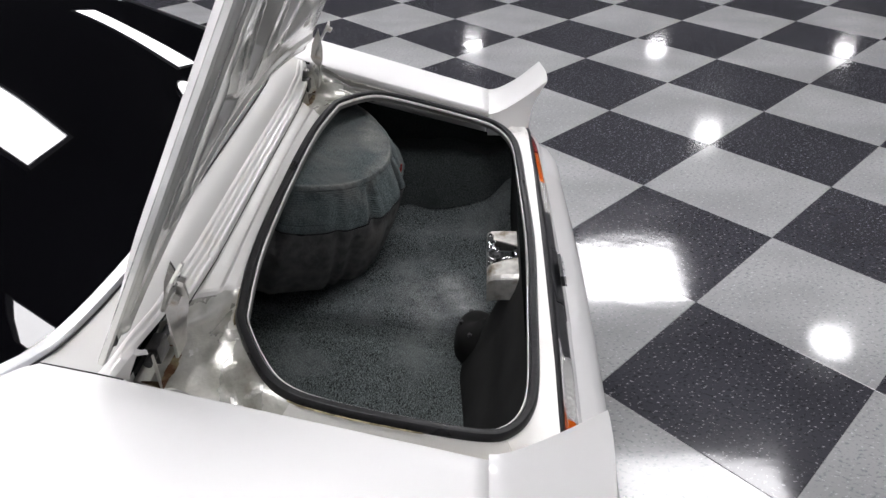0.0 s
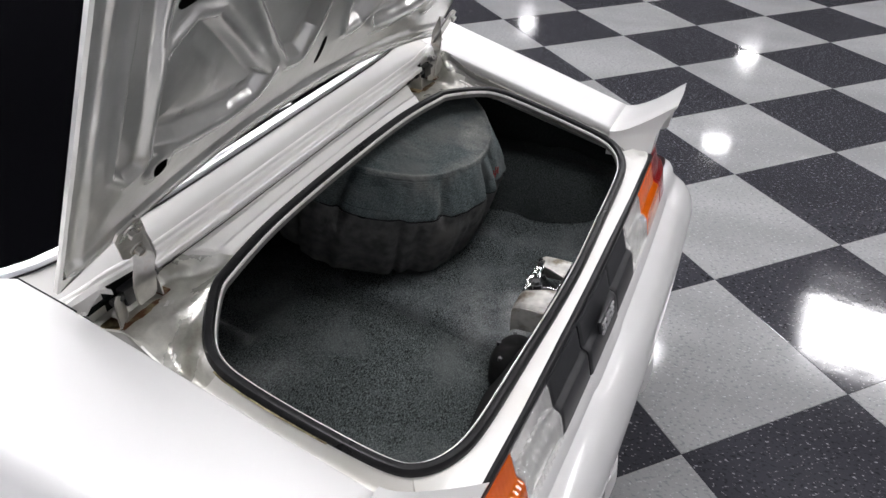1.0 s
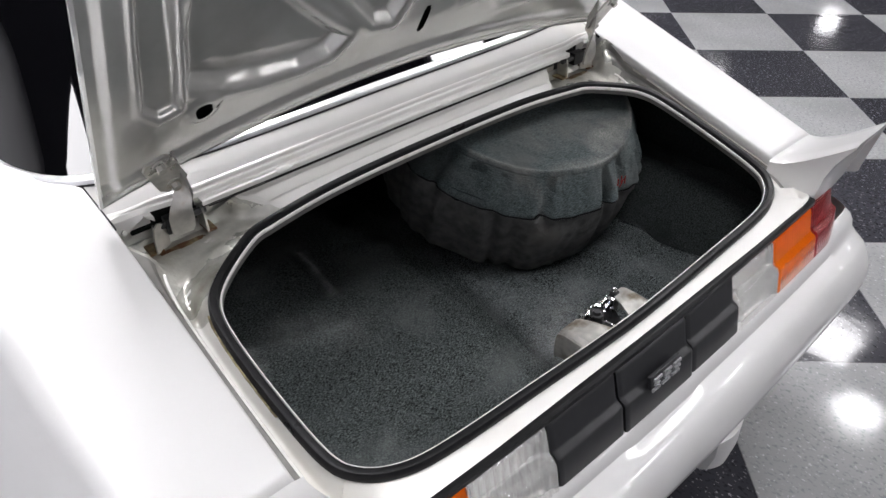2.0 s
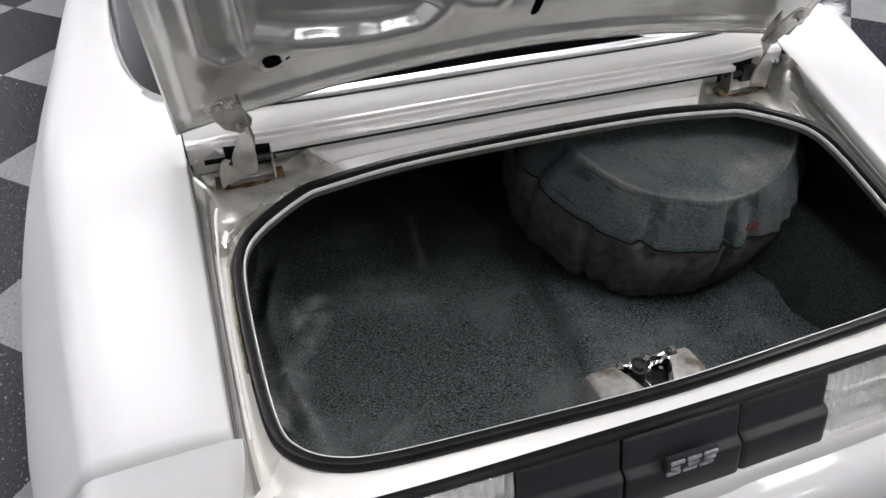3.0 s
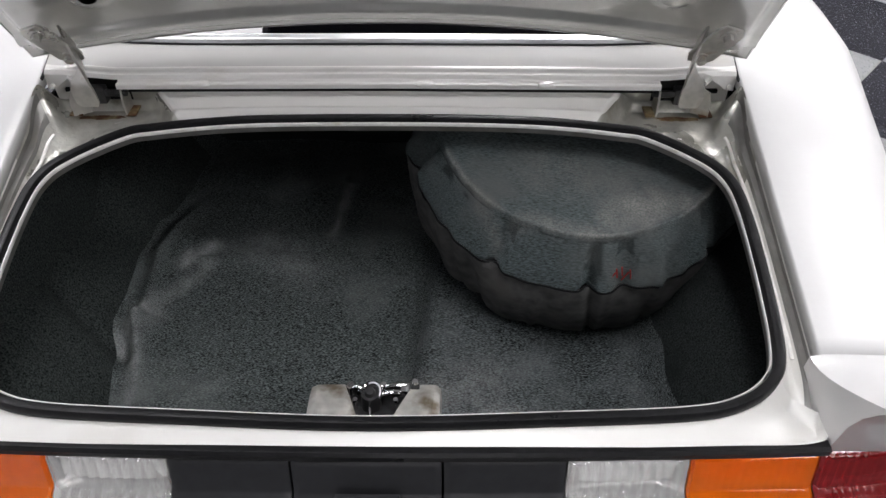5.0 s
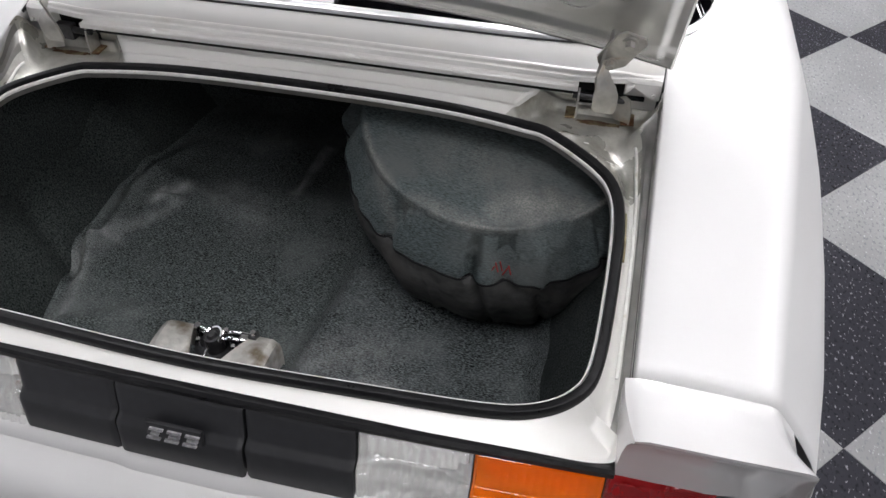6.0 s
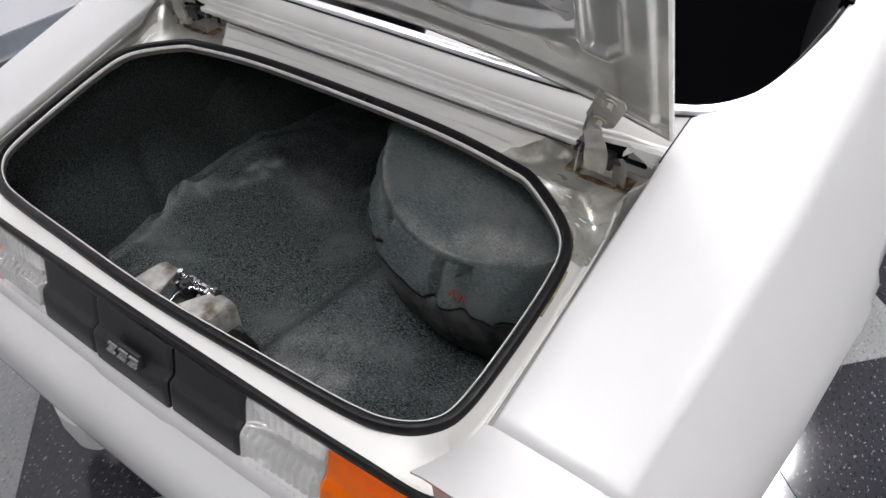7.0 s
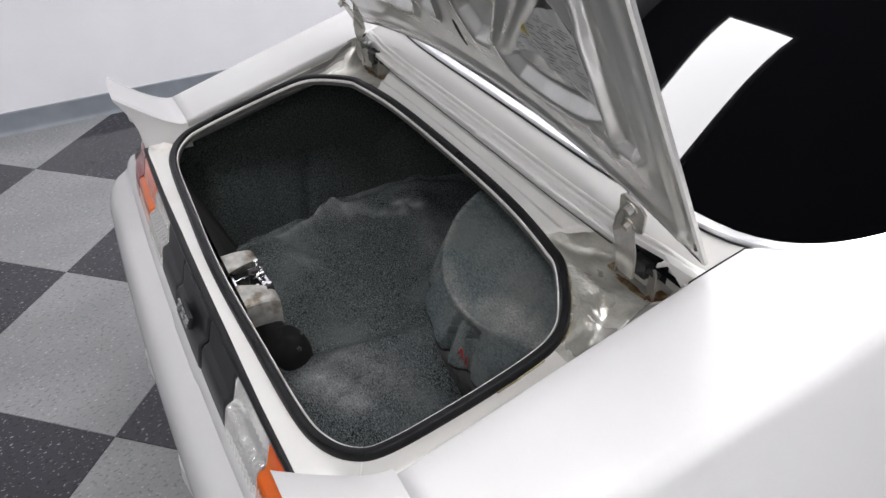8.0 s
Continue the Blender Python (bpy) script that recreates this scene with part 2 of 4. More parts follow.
def glass_material():
    m = material("dark_tinted_glass", (0.0015, 0.0015, 0.002), 0.015, grain=0.2, grain_scale=2)
    m.node_tree.nodes["Principled BSDF"].inputs["IOR"].default_value = 1.5
    return m


TINT = glass_material()


def lamp_material(name, strength, colour=(0.985, 0.97, 1.0)):
    m = bpy.data.materials.new(name)
    m.use_nodes = True
    b = m.node_tree.nodes["Principled BSDF"]
    b.inputs["Emission Color"].default_value = (*colour, 1)
    b.inputs["Emission Strength"].default_value = strength
    b.inputs["Base Color"].default_value = (0.9, 0.9, 0.9, 1)
    return m


PANEL_GLOW = lamp_material("panel_diffuser", PANEL_LIGHT * 0.65)
# for an added panel, set strong to brighten the fender tops
FILL_GLOW = lamp_material("fill_panel_diffuser", PANEL_LIGHT * 1.4)
DIM_GLOW = lamp_material("dim_panel_diffuser", PANEL_LIGHT * 0.41)
OVER_GLOW = lamp_material("overhead_panel_diffuser", PANEL_LIGHT * 0.42)
OLD_GLOW = lamp_material("old_panel_diffuser", PANEL_LIGHT * 0.43)
AGED_GLOW = lamp_material("aged_panel_diffuser", PANEL_LIGHT * 0.43)
SPOT_GLOW = lamp_material("downlight_diffuser", SPOT_LIGHT)


def tile_material(name, base, chip_a, chip_b, rough):
    """Vinyl composition tile: chips of two tones in a plain body, polished."""
    m = bpy.data.materials.new(name)
    m.use_nodes = True
    nt = m.node_tree
    b = nt.nodes["Principled BSDF"]
    pos = nt.nodes.new("ShaderNodeNewGeometry").outputs["Position"]
    warp = nt.nodes.new("ShaderNodeMapping")
    warp.inputs["Scale"].default_value = (1.0, 0.55, 1.0)
    warp.inputs["Rotation"].default_value = (0, 0, 0.6)
    nt.links.new(pos, warp.inputs["Vector"])

    def chips(scale, lo, hi):
        n = nt.nodes.new("ShaderNodeTexNoise")
        n.inputs["Scale"].default_value, n.inputs["Detail"].default_value = scale, 2.0
        nt.links.new(warp.outputs["Vector"], n.inputs["Vector"])
        r = nt.nodes.new("ShaderNodeMapRange")
        r.inputs["From Min"].default_value, r.inputs["From Max"].default_value = lo, hi
        nt.links.new(n.outputs["Fac"], r.inputs["Value"])
        return r.outputs["Result"]

    def mix(a, c, fac):
        x = nt.nodes.new("ShaderNodeMix")
        x.data_type = "RGBA"
        for sock, val in ((x.inputs["A"], a), (x.inputs["B"], c)):
            if isinstance(val, tuple):
                sock.default_value = (*val, 1)
            else:
                nt.links.new(val, sock)
        nt.links.new(fac, x.inputs["Factor"])
        return x.outputs["Result"]

    cloud = chips(3.0, 0.35, 0.65)
    body = mix(tuple(v * 0.88 for v in base), tuple(min(1, v * 1.1) for v in base), cloud)
    body = mix(body, chip_a, chips(120.0, 0.56, 0.66))
    body = mix(body, chip_b, chips(130.0, 0.635, 0.69))
    nt.links.new(body, b.inputs["Base Color"])
    rnd = nt.nodes.new("ShaderNodeMapRange")
    rnd.inputs["To Min"].default_value, rnd.inputs["To Max"].default_value = rough * 0.8, rough * 1.25
    nt.links.new(cloud, rnd.inputs["Value"])
    nt.links.new(rnd.outputs["Result"], b.inputs["Roughness"])
    bp = nt.nodes.new("ShaderNodeBump")
    bp.inputs["Strength"].default_value, bp.inputs["Distance"].default_value = 0.03, 0.02
    nt.links.new(chips(9.0, 0.0, 1.0), bp.inputs["Height"])
    nt.links.new(bp.outputs["Normal"], b.inputs["Normal"])
    b.inputs["Coat Weight"].default_value = 0.0
    return m


TILE_LIGHT = tile_material("light_grey_tile", (0.265, 0.265, 0.27), (0.18, 0.19, 0.20), (0.40, 0.40, 0.41), 0.085)
TILE_DARK = tile_material("dark_grey_tile", (0.036, 0.036, 0.043), (0.020, 0.020, 0.024), (0.22, 0.22, 0.24), 0.085)

# ---- the hall ----
X0, X1, Y0, Y1 = -2.6, 24.0, -14.0, 16.0
floor = mesh_ob("floor", [(X0, Y0, -0.02), (X1, Y0, -0.02), (X1, Y1, -0.02), (X0, Y1, -0.02)], [(0, 1, 2, 3)], GROUT, smooth=0)
tagged(floor, "polished checkered floor of dark and light grey vinyl tiles", "floor", kind="structure")


def wall(name, lo, hi):
    bm = bmesh.new()
    box(bm, lo, hi)
    return tagged(part(name, bm, WALL, None, smooth=0), "plain white painted showroom wall", "wall", kind="structure")


wall("wall_west", (X0 - 0.15, Y0, -0.02), (X0, Y1, H))
wall("wall_east", (X1, Y0, -0.02), (X1 + 0.15, Y1, H))
wall("wall_north", (X0 - 0.15, Y1, -0.02), (X1 + 0.15, Y1 + 0.15, H))
wall("wall_south", (X0 - 0.15, Y0 - 0.15, -0.02), (X1 + 0.15, Y0, H))
bm = bmesh.new()
box(bm, (X0 - 0.15, Y0 - 0.15, H), (X1 + 0.15, Y1 + 0.15, H + 0.1))
tagged(part("ceiling", bm, CEILING, None, smooth=0), "dark painted ceiling with light panels", "ceiling", kind="structure")
# cove baseboard along the west wall
prof = [(0, 0.0), (0.022, 0.0), (0.014, 0.008), (0.009, 0.02), (0.006, 0.1), (0.002, 0.104), (0, 0.104)]
grid("baseboard", [[Vector((X0 + d, y, z)) for d, z in prof] for y in np.linspace(Y0, Y1, 2)], BASE, closed_u=True)
tagged(bpy.data.objects["baseboard"], "grey rubber cove baseboard along the white wall", "baseboard", kind="structure")


def ceiling_panel(x, y, sx, sy, glow):
    rz = 0.0
    top = new("ceiling_light")
    top.location, top.rotation_euler = (x, y, H), (0, 0, rz)
    bm = bmesh.new()
    for lo, hi in (((-sx / 2 - .04, -sy / 2 - .04, -.06), (sx / 2 + .04, -sy / 2, 0)), ((-sx / 2 - .04, sy / 2, -.06), (sx / 2 + .04, sy / 2 + .04, 0)),
                   ((-sx / 2 - .04, -sy / 2, -.06), (-sx / 2, sy / 2, 0)), ((sx / 2, -sy / 2, -.06), (sx / 2 + .04, sy / 2, 0))):
        box(bm, lo, hi)
    part("frame", bm, STEEL_TRIM, top, smooth=0)
    bm = bmesh.new()
    box(bm, (-sx / 2 + .001, -sy / 2 + .001, -.045), (sx / 2 - .001, sy / 2 - .001, -.03))
    part("diffuser", bm, glow, top, "glowing white diffuser", smooth=0)
    return tagged(top, "square white ceiling light panel, switched on", "ceiling light", "ceiling panels")


def downlight(x, y):
    top = new("downlight")
    top.location = (x, y, H)
    bm = bmesh.new()
    rod(bm, (0, 0, -.10), (0, 0, 0), .23, .16, 24)
    part("housing", bm, STEEL_TRIM, top)
    bm = bmesh.new()
    rod(bm, (0, 0, -.118), (0, 0, -.101), .21, n=24)
    part("lens", bm, SPOT_GLOW, top, "glowing round lens")
    return tagged(top, "round ceiling downlight, switched on", "ceiling light", "ceiling downlights")


# (0.75, 3.75), (0.25, -0.45) and the y -5.6 pair: unseen, added to brighten
for x, y, wide, long, glow in ((-1.46, 1.33, .72, 1.25, AGED_GLOW), (2.75, 1.33, .72, 1.25, OLD_GLOW), (6.1, 1.45, .72, 1.55, OLD_GLOW), (0.75, 3.75, 1.2, 1.0, FILL_GLOW), (0.25, -0.45, .72, 1.55, OVER_GLOW), (3.1, -2.05, .72, 1.55, DIM_GLOW),
                         (6.55, -1.95, 1.2, 1.25, PANEL_GLOW), (6.4, 5.9, .72, 1.55, PANEL_GLOW), (2.45, 5.6, .5, 1.35, PANEL_GLOW), (0.3, -5.6, .72, 1.55, DIM_GLOW), (4.2, -5.6, .72, 1.55, DIM_GLOW)):
    ceiling_panel(x, y, wide, long, glow)
for x in (5.2, 10.8, 15.5):
    for y in (-8.3, -4.0, 0.3, 5.4, 9.7):
        downlight(x, y)

# ---- the car ----
car = new("car")
car.matrix_world = pose(-0.001, 0, 0, 0, -0.35, 0)
tagged(car, "white two-door sports coupe with its trunk lid open", "car")


def rim_z(y):
    """Height of the quarter panel's inner edge, beside the trunk."""
    return lerp(((-0.05, 0.775), (0.117, 0.818), (0.59, 0.943), (0.684, 0.970), (0.80, 0.978), (1.2, 0.985), (4.6, 0.93)), y)


def rim_x(y):
    return lerp(((-0.05, 0.573), (0.60, 0.574), (0.684, 0.578), (0.741, 0.614), (0.80, 0.643), (0.856, 0.660), (1.0, 0.680), (1.3, 0.69), (4.6, 0.69)), y)


def side_x(y):
    """Half width of the body below the shoulder."""
    return lerp(((-0.05, 0.800), (0.05, 0.828), (0.16, 0.851), (0.29, 0.876), (0.49, 0.902), (0.65, 0.916), (0.80, 0.925), (1.03, 0.928), (1.37, 0.905), (1.8, 0.89), (3.3, 0.90), (4.6, 0.80)), y)


def crease_x(y):
    return lerp(((-0.05, 0.728), (0.10, 0.742), (0.36, 0.762), (0.63, 0.778), (1.0, 0.775), (1.5, 0.77), (4.6, 0.74)), y)


def quarter_section(y):
    zi, xi, xo, xc = rim_z(y), rim_x(y), side_x(y), crease_x(y)
    flare = math.exp(-((y - 1.02) / 0.21) ** 2)
    pts = [(xi, zi - 0.022), (xi, zi - 0.004), (xi + 0.0015, zi - 0.001), (xi + 0.004, zi)]
    soft = lerp(((0.1, 0.008), (0.3, 0.014), (0.6, 0.024), (1.0, 0.042), (2.0, 0.05)), y)
    top = xc - soft
    for f, d in ((0.2, 0.0), (0.4, 0.001), (0.6, 0.002), (0.8, 0.0035), (1.0, 0.0055)):
        pts.append((xi + 0.004 + (top - xi - 0.004) * f, zi - d))
    zc = zi - 0.008
    low = 0.645
    z0 = zc - 0.004
    slope = (xo - xc) / (z0 - low)
    end = (xc + 0.006 + slope * soft * 0.9, z0 - soft * 0.9)
    knee = (xc + 0.004, zc - 0.001)
    for f in (0.15, 0.3, 0.45, 0.6, 0.75, 0.88, 1.0):
        pts.append(tuple((1 - f) ** 2 * a + 2 * f * (1 - f) * b + f * f * c for a, b, c in zip((top, zi - 0.0055), knee, end)))
    for f, bow in ((0.2, 0.006), (0.4, 0.011), (0.6, 0.013), (0.8, 0.011), (0.93, 0.006)):
        pts.append((end[0] + (xo - end[0]) * f + bow, end[1] + (low - end[1]) * f))
    pts.append((xo + 0.004 + 0.010 * flare, low - 0.012))
    for d, z, k in ((0.0055, 0.622, 0.55), (0.006, 0.610, 0.8), (0.006, 0.595, 0.95), (0.005, 0.575, 1.0), (0.004, 0.55, 1.0), (0.0, 0.48, 0.8), (-0.02, 0.40, 0.5), (-0.05, 0.30, 0.2), (-0.09, 0.22, 0.0)):
        pts.append((xo + d + 0.030 * flare * k, z))
    return pts


for sx in (-1, 1):
    ys = list(np.linspace(0.117, 0.68, 26)) + list(np.linspace(0.70, 1.4, 40)) + list(np.linspace(1.45, 2.0, 10))
    q = grid("quarter_panel", [[Vector((sx * x, y, z)) for x, z in quarter_section(y)] for y in ys], PAINT, car, "glossy white quarter panel", smooth=50,
             skip=lambda p: abs(p.x) > 0.7 and math.hypot(p.y - 1.02, p.z - 0.325) < 0.355)
    sol = q.modifiers.new("thick", "SOLIDIFY")
    sol.thickness, sol.offset = 0.0015, -1

# ---- rear spoiler ends on the quarter panels ----
SPOILER = ((0.1168, 0.0), (0.105, 0.001), (0.09, 0.006), (0.07, 0.017), (0.045, 0.034), (0.02, 0.053), (0.0, 0.069), (-0.02, 0.086), (-0.030, 0.095))


for sx in (-1, 1):
    section = [(0.5625, rim_z(0.117) - 0.004)] + [p for p in quarter_section(0.117)[3:] if p[1] > 0.762]
    rows = []
    for x, z in section:
        lift = 1.0 - 0.10 * step(0.60, 0.74, x) - 0.75 * step(0.815, 0.765, z) * step(0.74, 0.78, x)
        back = 0.012 * step(0.60, 0.78, x) + 0.03 * step(0.74, 0.80, x)
        pull = 0.03 * step(0.74, 0.80, x)
        out = [(y + back * step(0.05, -0.03, y), z + d * lift) for y, d in SPOILER]
        ty, tz = out[-1]
        floor_limit = min(0.752, tz - 0.02)
        for dy, dz in ((0.001, 0.006), (0.012, 0.024), (0.026, 0.052), (0.036, 0.085)):
            out.append((ty + dy * lift, max(floor_limit + 0.012 - dy * 0.2, tz - dz)))
        out += [(0.013 + back, floor_limit), (0.118, floor_limit)]
        rows.append([Vector((sx * (x - pull * step(0.08, -0.03, y)), y, zz)) for y, zz in out])
    grid("spoiler_end", rows, GLOSS, car, "white flipped-up spoiler end", closed_u=True, cap=True, smooth=40)

# ---- trunk surround: gutter from the lid opening down and over to the seal ----
SEAL = ((0, .0305), (.24, .0375), (.40, .045), (.466, .059), (.508, .086), (.527, .125), (.534, .22), (.5335, .338), (.522, .398), (.488, .438), (.415, .484), (.370, .495), (.28, .507), (.20, .5125), (.10, .515), (0, .5155))
RIM = ((0, .006), (.24, .006), (.44, .010), (.545, .014), (.566, .035), (.5715, .10), (.5725, .23), (.573, .36), (.5735, .48), (.5742, .562), (.559, .580), (.45, .566), (.33, .552), (.22, .543), (.10, .536), (0, .535))
VALLEY = (0.0, 0.0, 0.0, 0.004, 0.018, 0.022, 0.024, 0.026, 0.034, 0.045, 0.052, 0.048, 0.036, 0.030, 0.028, 0.028)


def seal_z(y):
    return 0.7785 + 0.2465 * y


def rim_height(x, y):
    if y < 0.05:
        return lerp(((0, 0.774), (0.03, 0.780), (0.05, 0.80)), y)
    k = step(0.49, 0.575, y)
    if abs(x) < 0.55 and y > 0.5:
        k = 1.0
    return (rim_z(y) - 0.020) * (1 - k) + (0.948 - 0.010 * (x / 0.574) ** 2) * k


def mirrored(points):
    right = [(x, y) for x, y in points]
    return right + [(-x, y) for x, y in points[-2:0:-1]]


N = 320
seal_path = [Vector((p.x, p.y, seal_z(p.y))) for p in spline([(x, y, 0) for x, y in mirrored(SEAL)], N, True)]
# carry the rim and the valley along with the seal by a common parameter
both = [(*s, *r, v) for s, r, v in zip(SEAL, RIM, VALLEY)]
both = both + [(-a, b, -c, d, v) for a, b, c, d, v in both[-2:0:-1]]


def ring_at(t):
    """Catmull-Rom through the paired control values; t runs over them."""
    n = len(both)
    i = int(t) % n
    f = t - int(t)
    a, b, c, d = (np.array(both[(i + s) % n]) for s in (-1, 0, 1, 2))
    return 0.5 * (2 * b + (c - a) * f + (2 * a - 5 * b + 4 * c - d) * f * f + (3 * b - a - 3 * c + d) * f ** 3)


def lip_y(x):
    """The deck panel's lower lip, over the gutter."""
    return lerp(((0, .550), (.30, .551), (.45, .564), (.574, .586)), abs(x))


def lip_z(x):
    return lerp(((0, .9385), (.30, .936), (.45, .927), (.574, .926)), abs(x))


NG = 600
rows, turns = [], []
for k in range(NG):
    t = k / NG * len(both)
    sxx, sy, rx, ry, v = ring_at(t)
    t = t if t <= 15 else 30 - t
    turns.append(t)
    zi = seal_z(sy) - 0.004
    zo = rim_height(rx, ry)
    side = step(4.3, 5.0, t) * (1 - step(9.1, 9.6, t))
    tray = step(9.1, 9.9, t) * (1 - step(11.25, 11.65, t))
    plateau = step(11.25, 11.65, t)
    ry += tray * (0.604 - ry) + plateau * (lip_y(rx) + 0.014 - ry)
    zo += tray * (0.888 - zo) + plateau * (lip_z(rx) - 0.003 - zo)
    v += tray * (0.017 - v) + plateau * (0.003 - v)
    row = [Vector((rx, ry, zo - plateau * 0.005))]
    for s in (0.02, 0.045, 0.08, 0.12, 0.16, 0.20, 0.24, 0.30, 0.36, 0.44, 0.50, 0.55, 0.59, 0.62, 0.66, 0.70, 0.78, 0.85, 0.93, 1.0):
        rough = 0.0009 * noise.noise(Vector((rx * 30, ry * 30, s * 3))) * step(7.3, 7.8, t) * (1 - step(11.2, 11.5, t))
        fall = side * (0.42 * step(0, 0.05, s) + 0.58 * step(0.24, 0.42, s)) + (1 - side) * step(0, 0.14, s)
        dip = v * fall * (1 - step(0.55, 0.97, s)) + plateau * (0.005 * (1 - step(0.04, 0.20, s)) - 0.0065 * math.exp(-((s - 0.62) / 0.09) ** 2))
        row.append(Vector((rx + (sxx - rx) * s, ry + (sy - ry) * s, zo + (zi - zo) * s - dip + rough * math.sin(math.pi * s))))
    # inner flange turned down under the seal
    inw = Vector((-sxx, 0.27 - sy, 0)).normalized()
    row.append(row[-1] + inw * 0.009)
    rows.append(row)
# the trays lie round the front corners; the sealed seam beside them runs straight across
first = next(k for k in range(NG) if turns[k] > 7.62)
last = next(k for k in range(NG) if turns[k] > 11.52)
mirror_first, mirror_last = NG - last, NG - first
grid("trunk_gutter", rows[mirror_last:] + rows[:first + 1], GUTTER, car, "dull white painted trunk gutter with rust stains", smooth=40)
grid("gutter_plateau", rows[last:mirror_first + 1], GUTTER, car, "raised white middle of the gutter", smooth=16)
for ks in ([k for k in range(NG // 2) if 4.35 < turns[k] < 9.0], [k for k in range(NG // 2, NG) if 4.35 < turns[k] < 9.0]):
    grid("gutter_channel", [[p + Vector((0, 0, .0008)) for p in rows[k][1:9]] for k in ks], CHANNEL, car, "grey sealed channel beside the quarter panel", smooth=40)
    ridge = [rows[k][9] for k in ks if 5.2 < turns[k] < 8.9]
    sweep("gutter_ridge", [p + Vector((0, 0, -.0005 + .0006 * noise.noise(p * 60))) for p in ridge], ring(.0040, 8, 1.0, .55), FLANGE, car, "lumpy white sealer ridge along the channel")
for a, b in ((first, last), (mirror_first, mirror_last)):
    grid("hinge_tray", rows[a:b + 1], SHADED_TRAY, car, "dirty thinly painted hinge tray, lid shade in its grey", smooth=40)
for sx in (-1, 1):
    # the hinge pocket's shade is put in as a black plate
    for x0, x1, mat, name, text in ((.30, .442, SHADED_TRAY, "tray_wall", "grey upright wall behind the tray"), (.442, .516, BLACK, "pocket_shade", "black plate for the shade in the hinge pocket"),
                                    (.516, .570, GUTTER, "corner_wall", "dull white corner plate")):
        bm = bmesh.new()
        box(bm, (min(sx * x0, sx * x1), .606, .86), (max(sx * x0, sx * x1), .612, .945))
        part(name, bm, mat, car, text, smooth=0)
gutter = grid("gutter_shape", rows, GUTTER, None, closed_v=True)
gutter_tree = BVHTree.FromPolygons([v.co for v in gutter.data.vertices], [tuple(f.vertices) for f in gutter.data.polygons])
bpy.data.objects.remove(gutter)


def on_gutter(x, y, lift=0.0008):
    """A point lying on the gutter's surface."""
    hit = gutter_tree.ray_cast(Vector((x, y, 2.0)), Vector((0, 0, -1)))[0]
    return (hit if hit else Vector((x, y, 0.885))) + Vector((0, 0, lift))


seal_prof = [(-.0070, -.005), (-.0078, .003), (-.0060, .008), (-.001, .0100), (.0045, .009), (.0078, .004), (.0078, -.004)]
sweep("trunk_seal", seal_path, seal_prof, RUBBER, car, "black rubber trunk seal", closed=True)
lip = []
for k, p in enumerate(seal_path):
    t = (seal_path[(k + 1) % N] - seal_path[k - 1]).normalized()
    side = t.cross(Vector((0, 0, 1))).normalized()
    lip.append(p - side * 0.0105 - Vector((0, 0, 0.0015)))
flange_prof = [(-.0013, -.002), (-.0013, .0028), (-.0004, .0042), (.0008, .0042), (.0015, .0028), (.0015, -.006)]
sweep("pinch_flange", lip, flange_prof, FLANGE, car, "bright bare metal flange inside the seal", closed=True)
# darker strip standing for the flange's shaded inner side
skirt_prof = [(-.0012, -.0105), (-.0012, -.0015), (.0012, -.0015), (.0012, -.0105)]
sweep("flange_skirt", lip, skirt_prof, SHADED_STEEL, car, "inner face of the opening, its shade in the grey", closed=True)

# grime that has crept out beside the seal
grime_rng = random.Random(3)
for mid in (0.262, 0.30, 0.705, 0.745, 0.42, 0.60):
    a = int(mid * N)
    path = []
    for k in range(a, a + grime_rng.randint(7, 16)):
        p, q = seal_path[k % N], seal_path[(k + 1) % N]
        side = (q - p).normalized().cross(Vector((0, 0, 1))).normalized()
        path.append(p + side * (.0095 + .0008 * noise.noise(p * 80)) + Vector((0, 0, -.0025)))
    sweep("grime_line", path, ring(.0016, 6, 1.0, .6), GRIME, car, "yellow-brown grime beside the seal")

# ---- panel between the trunk and the rear glass ----
def glass_y(x):
    return 0.643 + 0.050 * (abs(x) / 0.58) ** 4


def glass_z(x):
    return 0.985 - 0.012 * (x / 0.58) ** 2


CUT0, CUT1 = 0.443, 0.517
LIP = ((.0290, .0272), (.0275, .0290), (.0255, .0288), (.0232, .0268), (.0222, .0218), (.0205, .0206), (.0180, .0222), (.0160, .0216), (.0148, .0196), (.0141, .0140), (.0115, .0122), (.0070, .0118), (.0030, .0132), (.0006, .0112), (.0004, .0040), (.014, .0012))
xs = sorted(set([round(v, 4) for v in np.linspace(-0.5725, 0.5725, 81)] + [s * v for s in (-1, 1) for v in (CUT0, CUT1, .53, .545, .556)]))
rows = []
for x in xs:
    a = abs(x)
    yl, zl = lip_y(x), lip_z(x)
    yg, zg = glass_y(x), glass_z(x) - 0.002
    flush = step(0.50, 0.57, a)
    row = []
    for f in (0.0, 0.12, 0.3, 0.5, 0.7, 0.85):
        yy = yg + (yl + LIP[0][0] - yg) * f
        row.append(Vector((x, yy, zg + (zl + LIP[0][1] - zg) * f)))
    low_edge = lerp(((CUT1, zl + .015), (.530, zl + .012), (.545, zl + .002), (.556, zl - .008), (.5725, zl - .012)), a)
    for k, (dy, dz) in enumerate(LIP):
        p = Vector((x, yl + dy, zl + dz))
        if a > CUT1 and k > 7:
            p = Vector((x, yl + .0100 - .003 * (k - 7) / 8, zl + .0188 + (low_edge - zl - .0188) * (k - 7) / 8))
        row.append(p)
    for p in row:
        if p.y > 0.60:
            p.z += flush * (rim_z(p.y) - 0.0015 - p.z)
